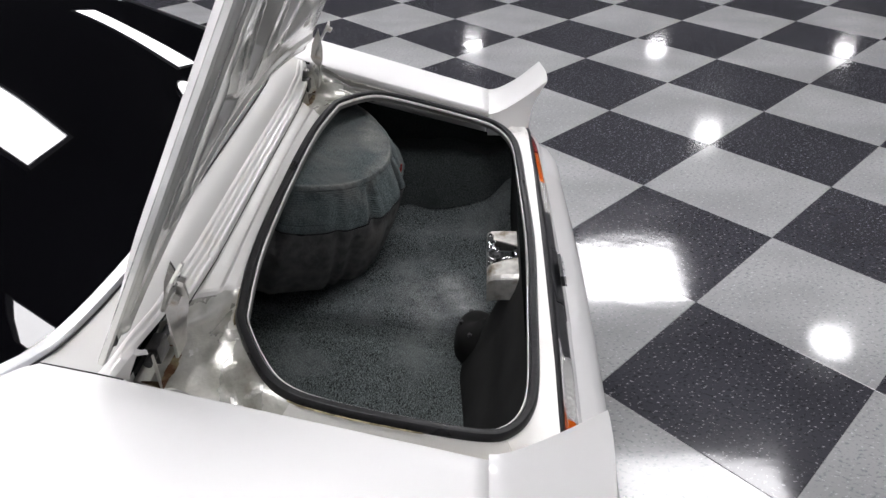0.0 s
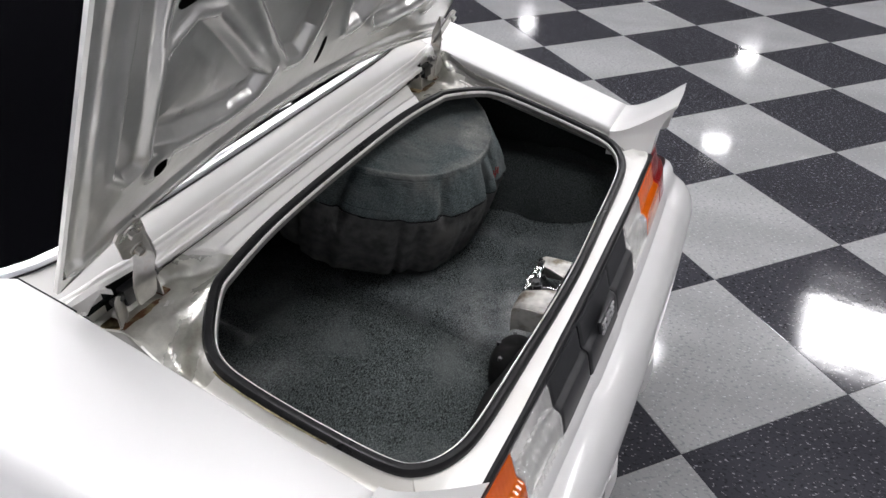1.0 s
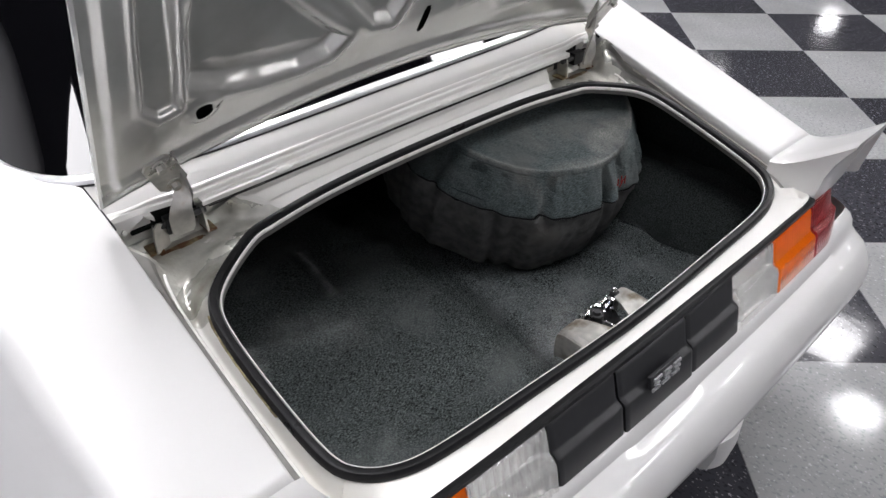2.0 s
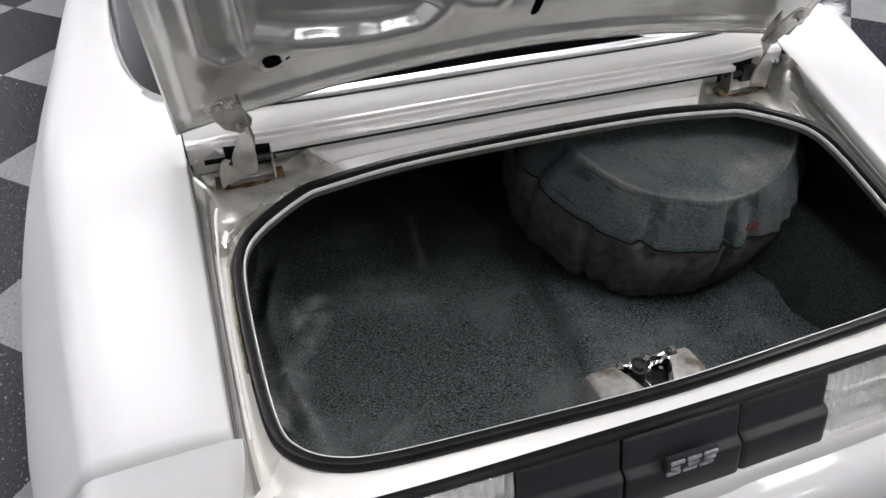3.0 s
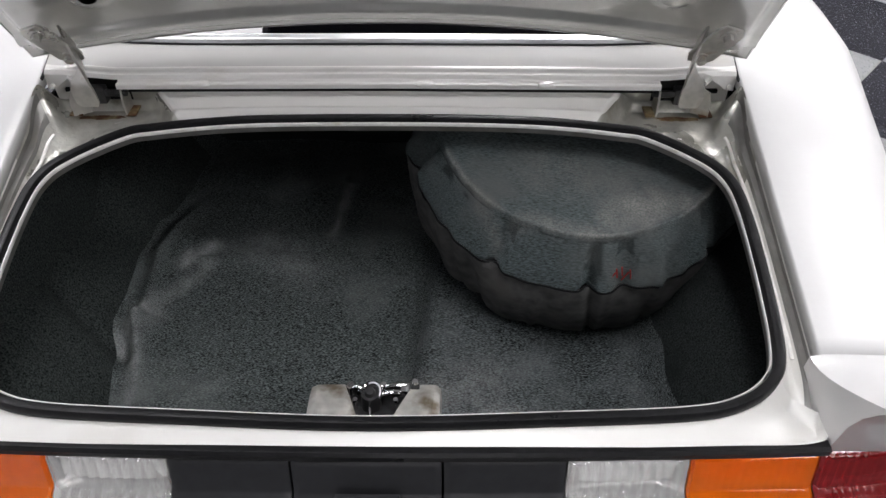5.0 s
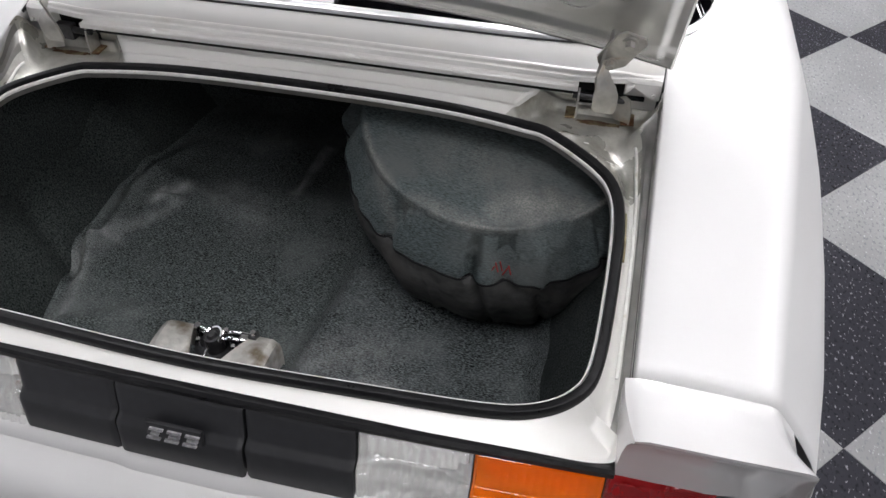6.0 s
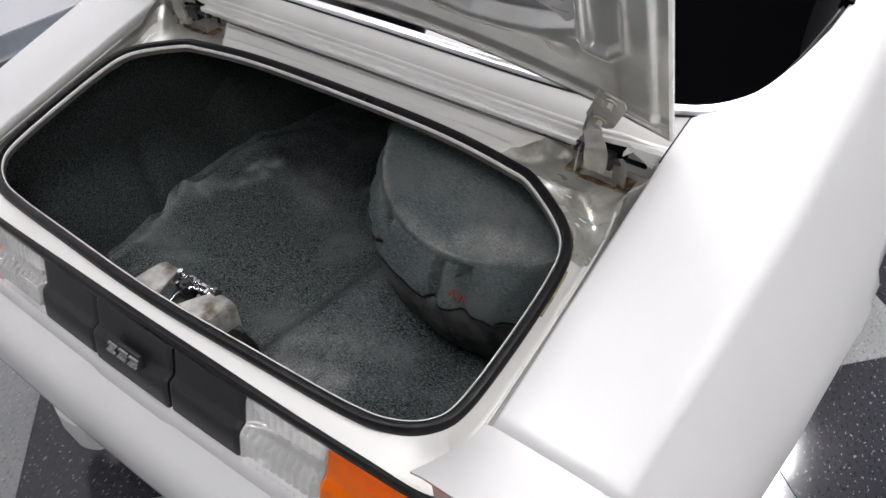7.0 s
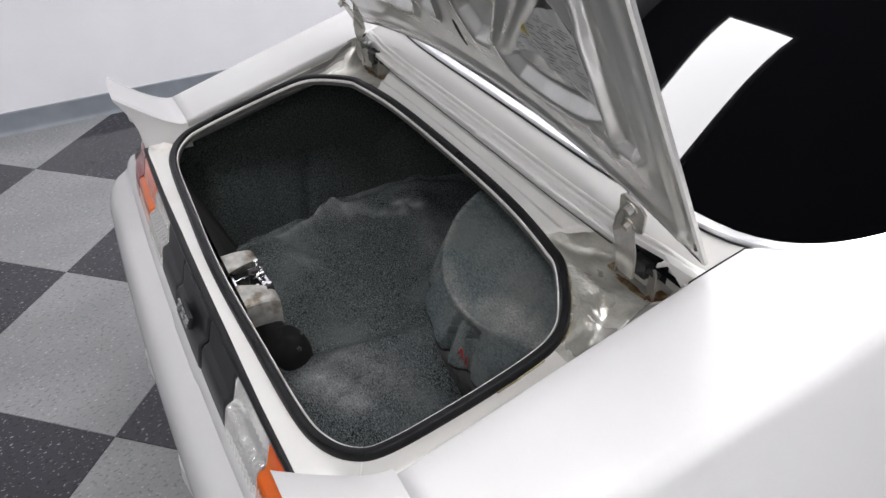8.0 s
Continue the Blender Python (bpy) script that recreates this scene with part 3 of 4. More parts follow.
        p.x = x / 0.5725 * (rim_x(p.y) - 0.0016)
    rows.append(row)
# the lid's shade on the panel is in its grey
grid("rear_deck_panel", [r[:7] for r in rows], SHADED_DECK, car, "white deck panel below the rear glass, lid shade in its grey", smooth=30)
grid("deck_lip", [r[6:] for r in rows], LIT_LIP_PAINT, car, "ribbed white lip of the deck panel", smooth=24,
     skip=lambda p: CUT0 < abs(p.x) < CUT1 and p.z < lip_z(p.x) + .018 and p.y < lip_y(p.x) + .0142)
# black strip laid in as the shade of the gap under the lip
lip_shade_line = [Vector((x, lip_y(x) - .0012 + .0006 * noise.noise(Vector((x * 30, 0, 0))), lip_z(x) + .0012)) for x in np.linspace(-.435, .435, 60)]
sweep("lip_shade", lip_shade_line, ring(.0009, 6), BLACK, car, "thin black strip for the shade under the panel lip")
for x in (-0.299, 0.061, 0.255):
    bm = bmesh.new()
    bmesh.ops.create_uvsphere(bm, u_segments=16, v_segments=10, radius=1)
    for v in bm.verts:
        v.co *= 1 + 0.22 * noise.noise(v.co * 2.2 + Vector((x * 9, 0, 0)))
    bmesh.ops.transform(bm, matrix=Matrix.Translation((x, lip_y(x) + .0045, lip_z(x) + .0095)) @ Matrix.Diagonal((0.018, 0.0075, 0.0058, 1)), verts=bm.verts)
    part("weld_blob", bm, LIT_LIP_PAINT, car, "lumpy painted spot weld on the lip")
for sx in (-1, 1):
    bm = bmesh.new()
    c = Vector((sx * .562, lip_y(.562) + .009, .922))
    rod(bm, c, c + Vector((0, -.006, .002)), .0042, .0035, 14)
    part("rivet", bm, FLANGE, car, "painted rivet beside the hinge")
    gap = [Vector((sx * (rim_x(y) - .0006), y, rim_z(y) - .0045)) for y in np.linspace(.585, .70, 20)]
    sweep("panel_gap", gap, [(-.0015, -.003), (-.0015, .002), (.0015, .002), (.0015, -.003)], BLACK, car, "dark panel gap")

# ---- rear glass with its bright trim, roof above ----
edge = [(0, .643), (.2, .644), (.326, .648), (.416, .657), (.495, .670), (.554, .688), (.600, .722), (.634, .775), (.655, .845), (.675, .98), (.69, 1.2), (.69, 1.5)]
edge = [(-x, y) for x, y in edge[:0:-1]] + edge
low = spline([(x, y - .002, 0.983 - 0.012 * min(1.3, (x / 0.58) ** 2)) for x, y in edge], 90)
top_edge = spline([(-.56, 1.62, 1.19), (-.50, 1.45, 1.205), (-.3, 1.38, 1.225), (0, 1.36, 1.23), (.3, 1.38, 1.225), (.50, 1.45, 1.205), (.56, 1.62, 1.19)], 90)
rows = []
for t in np.linspace(0, 1, 22):
    row = []
    for a, b in zip(low, top_edge):
        p = a.lerp(b, t)
        p.z += 0.055 * (math.sin(math.pi * t) - 0.15 * math.sin(2 * math.pi * t))
        row.append(p)
    rows.append(row)
grid("rear_glass", rows, TINT, car, "black tinted wraparound rear window", smooth=60)
trim_prof = [(-.0095, -.008), (-.0105, .000), (-.0075, .0050), (-.004, .0062), (-.002, .0054), (.004, .0062), (.0095, .004), (.0130, -.003), (.0120, -.010)]
sweep("window_trim", [p + Vector((0, 0, 0.0)) for p in low], trim_prof, BRIGHT, car, "bright metal trim round the rear glass")
gasket = []
for k, p in enumerate(low):
    t = (low[min(k + 1, len(low) - 1)] - low[max(k - 1, 0)]).normalized()
    gasket.append(p + t.cross(Vector((0, 0, 1))).normalized() * .0140 + Vector((0, 0, -.0030)))
sweep("trim_gasket", gasket, ring(.0017, 6), RUBBER, car, "thin dark rubber lip under the trim")
rows = []
for y, w, z in ((1.37, 0.0, 0.0), (1.5, 0.01, 0.01), (1.8, 0.0, 0.015), (2.1, -0.005, 0.0), (2.35, -0.02, -0.03)):
    rows.append([Vector(((0.58 + w) * s, y + (0.20 * s * s if y < 1.45 else 0.12 * s * s if y < 1.6 else 0), 1.238 + z - 0.05 * s * s)) for s in np.linspace(-1, 1, 25)])
grid("roof", rows, PAINT, car, "white roof", smooth=60)

for sx in (-1, 1):
    for name, y0, y1, text in (("door", 2.004, 3.20, "white door, shut"), ("front_fender", 3.204, 4.60, "white front fender")):
        rows = []
        for y in np.linspace(y0, y1, 34):
            rows.append([Vector((sx * x, y, z)) for x, z in quarter_section(y)])
        grid(name, rows, PAINT, car, text, smooth=50, skip=lambda p: math.hypot(p.y - 3.78, p.z - 0.325) < 0.355 and abs(p.x) > 0.7)
    rows = []
    for y, top, xr in ((1.20, 0.995, .683), (1.45, 1.10, .62), (1.62, 1.185, .575), (2.0, 1.205, .575), (2.35, 1.165, .56), (2.7, 1.07, .60), (3.0, 0.965, .66)):
        rows.append([Vector((sx * (rim_x(y) - .004), y, rim_z(y) - .01)), Vector((sx * (rim_x(y) * .5 + xr * .5 + .012), y, (rim_z(y) + top) / 2)), Vector((sx * xr, y, top))])
    grid("side_window", rows, TINT, car, "dark side window", smooth=60)
rows = []
for t in np.linspace(0, 1, 12):
    rows.append([Vector((u * (.56 * (1 - t) + .66 * t), 2.35 + .65 * t + .10 * (1 - u * u) * t, 1.205 - .035 * u * u - .235 * t)) for u in np.linspace(-1, 1, 31)])
grid("windshield", rows, TINT, car, "dark windshield", smooth=60)
rows = []
for y in np.linspace(3.0, 4.60, 20):
    rows.append([Vector((u * (rim_x(y) - .003), y + (.10 * (1 - u * u) if y < 3.1 else 0), rim_z(y) + .02 * (1 - u * u) - .002)) for u in np.linspace(-1, 1, 25)])
grid("hood", rows, PAINT, car, "white hood", smooth=60)
bm = bmesh.new()
box(bm, (-.80, 4.56, .25), (.80, 4.66, .935), bevel=.03)
part("nose_panel", bm, PAINT, car, "white nose panel")
bm = bmesh.new()
box(bm, (-.66, 1.15, .20), (.66, 4.56, .28))
part("floor_pan", bm, LINING, car, "black underside", smooth=0)

# ---- trunk lid, standing open ----
LD = Vector((0, -0.47, 0.88)).normalized()
LW = Vector((0, -0.88, -0.47)).normalized()      # out of the underside
LIDW, LIDL = 0.577, 0.60


def lid_edge(x):
    e = 1 - (x / LIDW) ** 2
    return Vector((x, 0.600 + 0.010 * e, 0.974 + 0.055 * e))


def lid_point(x, v, w):
    """v: up along the lid from the plane's foot; w: out of the underside."""
    return Vector((x, 0.600, 0.974)) + LD * v + LW * w


def foot(x):
    """Where the front edge lies, in v and w."""
    d = lid_edge(x) - Vector((x, 0.600, 0.974))
    return d.dot(LD), d.dot(LW)


def poly_dist(x, v, poly):
    """Signed distance to a polygon's outline, positive inside."""
    best, inside = 1e9, False
    k = len(poly)
    for i in range(k):
        (ax, ay), (bx, by) = poly[i], poly[(i + 1) % k]
        dx, dy = bx - ax, by - ay
        t = min(1, max(0, ((x - ax) * dx + (v - ay) * dy) / (dx * dx + dy * dy)))
        best = min(best, math.hypot(x - ax - t * dx, v - ay - t * dy))
        if (ay > v) != (by > v) and x < (bx - ax) * (v - ay) / (by - ay) + ax:
            inside = not inside
    return best if inside else -best


TRI = ((.442, .205), (.446, .255), (.448, .30), (.442, .355), (.405, .382), (.364, .370), (.29, .30), (.205, .215), (.172, .188), (.195, .160), (.255, .155), (.32, .163), (.385, .178))
VEE = ((.33, .45), (.16, .245), (.115, .198), (.078, .192), (.060, .24), (.052, .52), (.33, .52))
BEAD = ((.460, .170), (.488, .166), (.510, .190), (.513, .33), (.514, .58), (.480, .58), (.473, .40), (.462, .25))


def lid_height(x, v):
    a = abs(x)
    v0, w0 = foot(x)
    d_side = LIDW - a
    h = 0.004 + 0.007 * step(0.012, 0.028, d_side) * step(0.008, 0.024, v - v0)
    h += 0.003 * step(0.07, 0.13, v - v0) * step(0.03, 0.10, d_side)
    for poly, depth, soft, lip in ((TRI, 0.018, 0.013, 0.0045), (VEE, 0.018, 0.012, 0.0045), (BEAD, 0.011, 0.006, 0.0035)):
        d = poly_dist(a, v, poly)
        h -= depth * step(-soft * 0.5, soft, d)
        # rolled shoulder round the recess
        h += lip * math.exp(-((d + soft * 1.2) / (soft * 0.9)) ** 2)
    # low cushion inside the triangle
    h += 0.005 * step(0.010, 0.045, poly_dist(a, v, TRI))
    # crease along the front edge
    h += 0.006 * step(0.028, 0.036, v - v0) * (1 - step(0.042, 0.06, v - v0))
    # boss round the hole
    h += 0.006 * (1 - step(0.017, 0.036, math.hypot(a - 0.421, v - 0.148)))
    return h + w0


lid = new("trunk_lid")
lid.parent = car
tagged(lid, "open trunk lid, grey ribbed underside")
HOLES = (((-.421, .148), .0135, .0150, 0.25), ((-.398, .146), .0036, .0036, 0.0), ((0, .166), .031, .0078, 1.571), ((-.422, .428), .030, .011, 0.15))


def in_hole(x, v):
    return any(hole_value(x, v, h) < 1 for h in HOLES)


def hole_value(x, v, hole):
    (hx, hv), a, b, turn = hole
    dx, dv = x - hx, v - hv
    p, q = dx * math.cos(turn) + dv * math.sin(turn), -dx * math.sin(turn) + dv * math.cos(turn)
    return abs(p) ** 3 / a ** 3 + abs(q) ** 3 / b ** 3


def to_rim(x, v):
    """Draws a mesh point that lies near a hole's rim onto the rim."""
    for hole in HOLES:
        (hx, hv), a, b, turn = hole
        if abs(x - hx) < 0.06 and abs(v - hv) < 0.06:
            g = hole_value(x, v, hole)
            k = max(1e-6, g) ** (-1 / 3)
            dx, dv = (x - hx) * (k - 1), (v - hv) * (k - 1)
            if math.hypot(dx, dv) < 0.0014:
                return x + dx, v + dv
    return x, v


NU, NV = 460, 240
verts, faces = [], []
for i in range(NV + 1):
    for j in range(NU + 1):
        x = -LIDW + 2 * LIDW * j / NU
        v0, w0 = foot(x)
        v = v0 + (LIDL - v0) * i / NV
        x, v = to_rim(x, v)
        verts.append(lid_point(x, v, lid_height(x, v)))
for i in range(NV):
    for j in range(NU):
        x = -LIDW + 2 * LIDW * (j + 0.5) / NU
        v0, w0 = foot(x)
        v = v0 + (LIDL - v0) * (i + 0.5) / NV
        if not in_hole(x, v):
            k = i * (NU + 1) + j
            faces.append((k, k + 1, k + NU + 2, k + NU + 1))
mesh_ob("inner_panel", verts, faces, UNDER, lid, "grey pressed-steel inner panel with holes", smooth=60)
rows = []
for v in np.linspace(0, 1, 16):
    row = []
    for x in np.linspace(-LIDW, LIDW, 41):
        v0, w0 = foot(x)
        row.append(lid_point(x, v0 + (LIDL - v0) * v, w0 - 0.004 - 0.018 * step(0, .12, min(LIDW - abs(x), v * LIDL, (1 - v) * LIDL))))
    rows.append(row)
grid("outer_skin", rows, PAINT, lid, "white outer skin", smooth=60)
# added black sheet that keeps the lid's holes dark
rows = []
for v in np.linspace(0.03, 0.97, 12):
    row = []
    for x in np.linspace(-LIDW + .03, LIDW - .03, 31):
        v0, w0 = foot(x)
        row.append(lid_point(x, v0 + (LIDL - v0) * v, w0 - 0.002 - 0.016 * step(0, .12, min(LIDW - abs(x), v * LIDL, (1 - v) * LIDL))))
    rows.append(row)
grid("dark_backing", rows, BLACK, lid, "black sheet added behind the lid's holes", smooth=60)
outline = [(-LIDW, v) for v in np.linspace(LIDL, 0.0, 30)] + [(x, None) for x in np.linspace(-LIDW, LIDW, 60)] + [(LIDW, v) for v in np.linspace(0.0, LIDL, 30)]
rows = []
for x, v in outline:
    v0, w0 = foot(x)
    v = v0 if v is None else v0 + (LIDL - v0) * v / LIDL
    f = w0
    out = Vector((0.004 if x > 0.57 else -0.004 if x < -0.57 else 0, 0, 0)) - (LD * 0.004 if abs(v - v0) < 1e-6 else Vector())
    rows.append([lid_point(x, v, f - 0.005), lid_point(x, v, f - 0.003) + out, lid_point(x, v, f + 0.003) + out, lid_point(x, v, f + 0.0055)])
grid("hem", rows, UNDER, lid, "folded edge of the lid", smooth=40)

# printed jacking sheet glued in the right recess
sheet = ((.449, .192), (.448, .235), (.440, .335), (.405, .362), (.357, .350), (.284, .310), (.207, .322), (.194, .293), (.188, .212), (.258, .231), (.371, .225))


def sheet_w(x, v):
    return foot(x)[1] + 0.007 + 0.005 * noise.noise(Vector((x * 20, v * 20, 1.0))) + 0.002 * noise.noise(Vector((x * 60, v * 40, 2.0)))


def sheet_grid(lo, hi, mat, name, parent, lift, label=""):
    nx, nv = 110, 90
    verts, faces, idx = [], [], {}
    for i in range(nv + 1):
        for j in range(nx + 1):
            x, v = lo[0] + (hi[0] - lo[0]) * j / nx, lo[1] + (hi[1] - lo[1]) * i / nv
            verts.append(lid_point(x, v, sheet_w(x, v) + lift))
    for i in range(nv):
        for j in range(nx):
            x, v = lo[0] + (hi[0] - lo[0]) * (j + .5) / nx, lo[1] + (hi[1] - lo[1]) * (i + .5) / nv
            if poly_dist(x, v, sheet) > 0:
                k = i * (nx + 1) + j
                faces.append((k, k + 1, k + nx + 2, k + nx + 1))
    used = sorted({a for f in faces for a in f})
    back = {a: n for n, a in enumerate(used)}
    return mesh_ob(name, [verts[a] for a in used], [tuple(back[a] for a in f) for f in faces], mat, parent, label, smooth=60)


paper = sheet_grid((.185, .185), (.452, .365), PAPER, "instruction_sheet", lid, 0.0, "wrinkled white printed instruction sheet")
sheet_grid((.186, .272), (.288, .325), YELLOW, "header_block", paper, 0.002, "yellow printed header")
rng = random.Random(4)
for r in range(25):
    v = 0.203 + r * 0.0054
    x0 = 0.20 if v < 0.265 else 0.295
    while x0 < 0.43:
        w = rng.uniform(0.012, 0.035)
        if poly_dist(x0, v, sheet) > 0.006 and poly_dist(x0 + w, v, sheet) > 0.006 and rng.random() < 0.78:
            vs = []
            for k in range(4):
                xx = x0 + w * k / 3
                vs += [lid_point(xx, v, sheet_w(xx, v) + 0.0016), lid_point(xx, v + 0.0016, sheet_w(xx, v + 0.0016) + 0.0016)]
            mesh_ob("print_line", vs, [(0, 1, 3, 2), (2, 3, 5, 4), (4, 5, 7, 6)], INK, paper, smooth=0)
        x0 += w + rng.uniform(0.005, 0.012)

# ---- hinges ----
for sx in (-1, 1):
    hinge = new("hinge")
    hinge.parent = car
    tagged(hinge, "stamped steel trunk hinge with two bolts and rust at its foot")
    axis = Vector((-sx * .022, .025, -.048)).normalized()
    across = axis.cross(LW).normalized()
    centre = Vector((sx * .496, .547, 1.037)) + LW * 0.0165
    pm = Matrix((across, axis, LW)).transposed().to_4x4()
    pm.translation = centre
    bm = bmesh.new()
    plate(bm, [(-.015, -.044), (.015, -.044), (.023, -.033), (.023, .030), (.014, .044), (-.014, .044), (-.023, .030), (-.023, -.033)], .004, pm)
    part("mounting_plate", bm, ZINC, hinge, smooth=25)
    pts = [((.476, .536, 1.040), (.004, .004, .022)), ((.472, .545, 1.010), (.004, .012, .016)), ((.473, .550, .988), (.006, .014, .005)), ((.478, .550, .974), (.010, .010, .002)),
           ((.484, .549, .962), (.015, .005, .001)), ((.4865, .549, .950), (.0185, .002, .0)), ((.487, .550, .935), (.0190, .0, 0)), ((.487, .552, .922), (.0180, .0, 0)), ((.487, .554, .914), (.014, .0, 0))]
    rows = []
    for c, w in pts:
        c, w = Vector((sx * c[0], c[1], c[2])) + LW * 0.008, Vector((sx * w[0], w[1], w[2]))
        th = w.normalized().cross(Vector((0, 0, 1)) if abs(w.z) < 0.012 else Vector((0, 1, 0))).normalized() * 0.002
        if th.y > 0:
            th = -th
        rows.append([c - w - th, c + w - th, c + w + th, c - w + th])
    grid("arm", rows, ZINC, hinge, closed_u=True, cap=True, smooth=40)
    for c in ((.506, .535, 1.061), (.484, .560, 1.013)):
        c = Vector((sx * c[0], c[1], c[2])) + LW * 0.019
        bm = bmesh.new()
        rod(bm, c, c + LW * 0.004, .0115, .0108, 20)
        rod(bm, c + LW * 0.004, c + LW * 0.013, .0072, .0070, 6)
        part("bolt", bm, ZINC, hinge, "hexagon bolt with washer", smooth=25)
    ear = [(-.014, 0), (.016, 0), (.018, .022), (.011, .042), (.002, .048), (-.008, .044), (-.013, .026)]
    stand = Matrix(((0, 0, 1, 0), (1, 0, 0, 0), (0, 1, 0, 0), (0, 0, 0, 1)))
    for x, y, turn_z, tab0, tab1 in ((.444, .580, 0, .428, .4445), (.519, .572, 62, .518, .540)):
        bm = bmesh.new()
        plate(bm, ear, .003, Matrix.Translation((sx * x, y, .880)) @ Matrix.Rotation(radians(sx * turn_z), 4, "Z") @ stand)
        part("bracket_ear", bm, ZINC, hinge, smooth=25)
        bm = bmesh.new()
        box(bm, (min(sx * tab0, sx * tab1), .566, .8785), (max(sx * tab0, sx * tab1), .597, .8815), bevel=.001)
        part("bracket_foot", bm, RUST, hinge, "rusty welded bracket foot", smooth=25)
    bm = bmesh.new()
    rod(bm, (sx * .436, .578, .917), (sx * .523, .578, .917), .006)
    box(bm, (min(sx * .470, sx * .504), .570, .900), (max(sx * .470, sx * .504), .588, .928), bevel=.003)
    part("pivot_pin", bm, DARK_STEEL, hinge)
    bm = bmesh.new()
    bmesh.ops.create_grid(bm, x_segments=36, y_segments=14, size=1)
    drop = []
    for v in bm.verts:
        gx, gy = v.co.x, v.co.y
        n = noise.noise(Vector((gx * 3, gy * 2, sx * 2.0)))
        v.co = on_gutter(sx * (.485 + gx * .046), .569 + gy * .009)
        if gx * gx + gy * gy > 0.75 + 0.5 * n:
            drop.append(v)
    bmesh.ops.delete(bm, geom=drop, context="VERTS")
    part("rust_patch", bm, RUST, hinge, "yellow-brown rust at the hinge foot")

# chipped paint flakes in the trays
for x, y, size in ((-.453, .551, .006), (-.447, .545, .004), (-.53, .47, .005), (-.538, .455, .004), (.47, .50, .004), (.51, .47, .005), (.495, .44, .004)):
    bm = bmesh.new()
    bmesh.ops.create_grid(bm, x_segments=6, y_segments=6, size=1)
    for v in bm.verts:
        n = 1 + 0.5 * noise.noise(v.co * 1.5 + Vector((x * 90, y * 90, 0)))
        v.co = on_gutter(x + v.co.x * size * n, y + v.co.y * size * 0.5 * n + v.co.x * size * 0.4, 0.0009)
    part("paint_chip", bm, FLANGE, car, "small pale chip in the paint")

# ---- tail lamps, fuel door and panels ----
LAMP = ((0.004, 0.764), (-0.004, 0.760), (-0.009, 0.754), (-0.020, 0.714), (-0.024, 0.7095), (-0.032, 0.7065), (-0.0355, 0.702), (-0.046, 0.655), (-0.044, 0.648), (0.0, 0.645))


def wrap(x):
    """How far the tail curves forward towards the sides."""
    a = abs(x)
    return 0.012 * (a / 0.56) ** 2 + max(0.0, a - 0.60) ** 2 * 2.0


def tail_piece(name, x0, x1, mat, parent, label, flute=0.0, relief=0.0006, gap=0.0012, n=24, proud=0.0):
    lo, hi = min(x0, x1) + gap, max(x0, x1) - gap
    rows = []
    for x in np.linspace(lo, hi, n):
        edge = min(x - lo, hi - x)
        inset = 0.003 * (1 - step(0, 0.004, edge))
        row = []
        for k, (y, z) in enumerate(LAMP):
            d = 0.0
            if flute and 2 <= k <= 7:
                d = relief * (2 * abs(math.sin(math.pi * x / flute)) - 1)
            front = 1 if k < len(LAMP) - 1 else 0
            row.append(Vector((x, y + wrap(x) + inset * front - d - proud * front, z - inset * 0.3)))
        rows.append(row)
    ob = grid(name, rows, mat, parent, label, closed_u=True, cap=True, smooth=35)
    ob.visible_shadow = not flute
    return ob


door = tail_piece("fuel_door", -0.094, 0.094, PLASTIC, car, "black ribbed fuel filler door", gap=0.0022, n=40, proud=0.002)
bm = bmesh.new()
box(bm, (-.040, -.037, -.016), (.040, -.030, .010), Matrix.Translation((0.002, -0.004, .712)) @ pose(0, 0, 0, -14, 0, 0), .002)
badge = part("badge", bm, PLASTIC, door, "black badge block with silver marks")
for k, x in enumerate((-.026, 0.0, .026)):
    bm = bmesh.new()
    mm = Matrix.Translation((0.002, -0.0045, .706)) @ pose(0, 0, 0, -14, 0, 0) @ Matrix(((1, 0, .35, 0), (0, 1, 0, 0), (0, 0, 1, 0), (0, 0, 0, 1)))
    for z0, cut in ((.0058, 0), (-.0026, .004), (-.0110, 0)):
        box(bm, (x - .0105 + cut, -.0412, z0), (x + .0095 - cut * (k == 0), -.0378, z0 + .0040), mm)
    part("badge_mark", bm, SILVER, badge, "plain silver mark", smooth=0)
for sx in (-1, 1):
    tail_piece("black_panel", sx * .094, sx * .246, PLASTIC, car, "black ribbed plastic filler panel", n=30)
    lamp = new("tail_lamp")
    lamp.parent = car
    tagged(lamp, "tail lamp with clear, amber and red lenses")
    tail_piece("clear_lens", sx * .246, sx * .396, CLEAR, lamp, "clear fluted reversing lens", flute=0.0145, relief=0.0022, n=200)
    tail_piece("amber_lens", sx * .396, sx * .556, AMBER, lamp, "amber fluted indicator lens", flute=0.0105, relief=0.00010, n=160)
    tail_piece("red_lens", sx * .556, sx * .690, RED, lamp, "red fluted brake lens", flute=0.0105, relief=0.00028, n=120)
    for x0, x1 in ((.247, .395), (.397, .555), (.557, .686)):
        rows = []
        for x in np.linspace(x0, x1, 25):
            u = (2 * x - x0 - x1) / (x1 - x0)
            row = []
            for k, v in enumerate(np.linspace(-1, 1, 15)):
                j = 1 + (v + 1) / 2 * (len(LAMP) - 3)
                y, z = (float(np.interp(j, range(len(LAMP)), [p[i] for p in LAMP])) for i in (0, 1))
                row.append(Vector((sx * x, y + wrap(x) + 0.007 + 0.026 * (1 - u ** 4) * (1 - v ** 4), z)))
            rows.append(row)
        grid("reflector", rows, REFLECTOR, lamp, "silver reflector bowl", smooth=60)
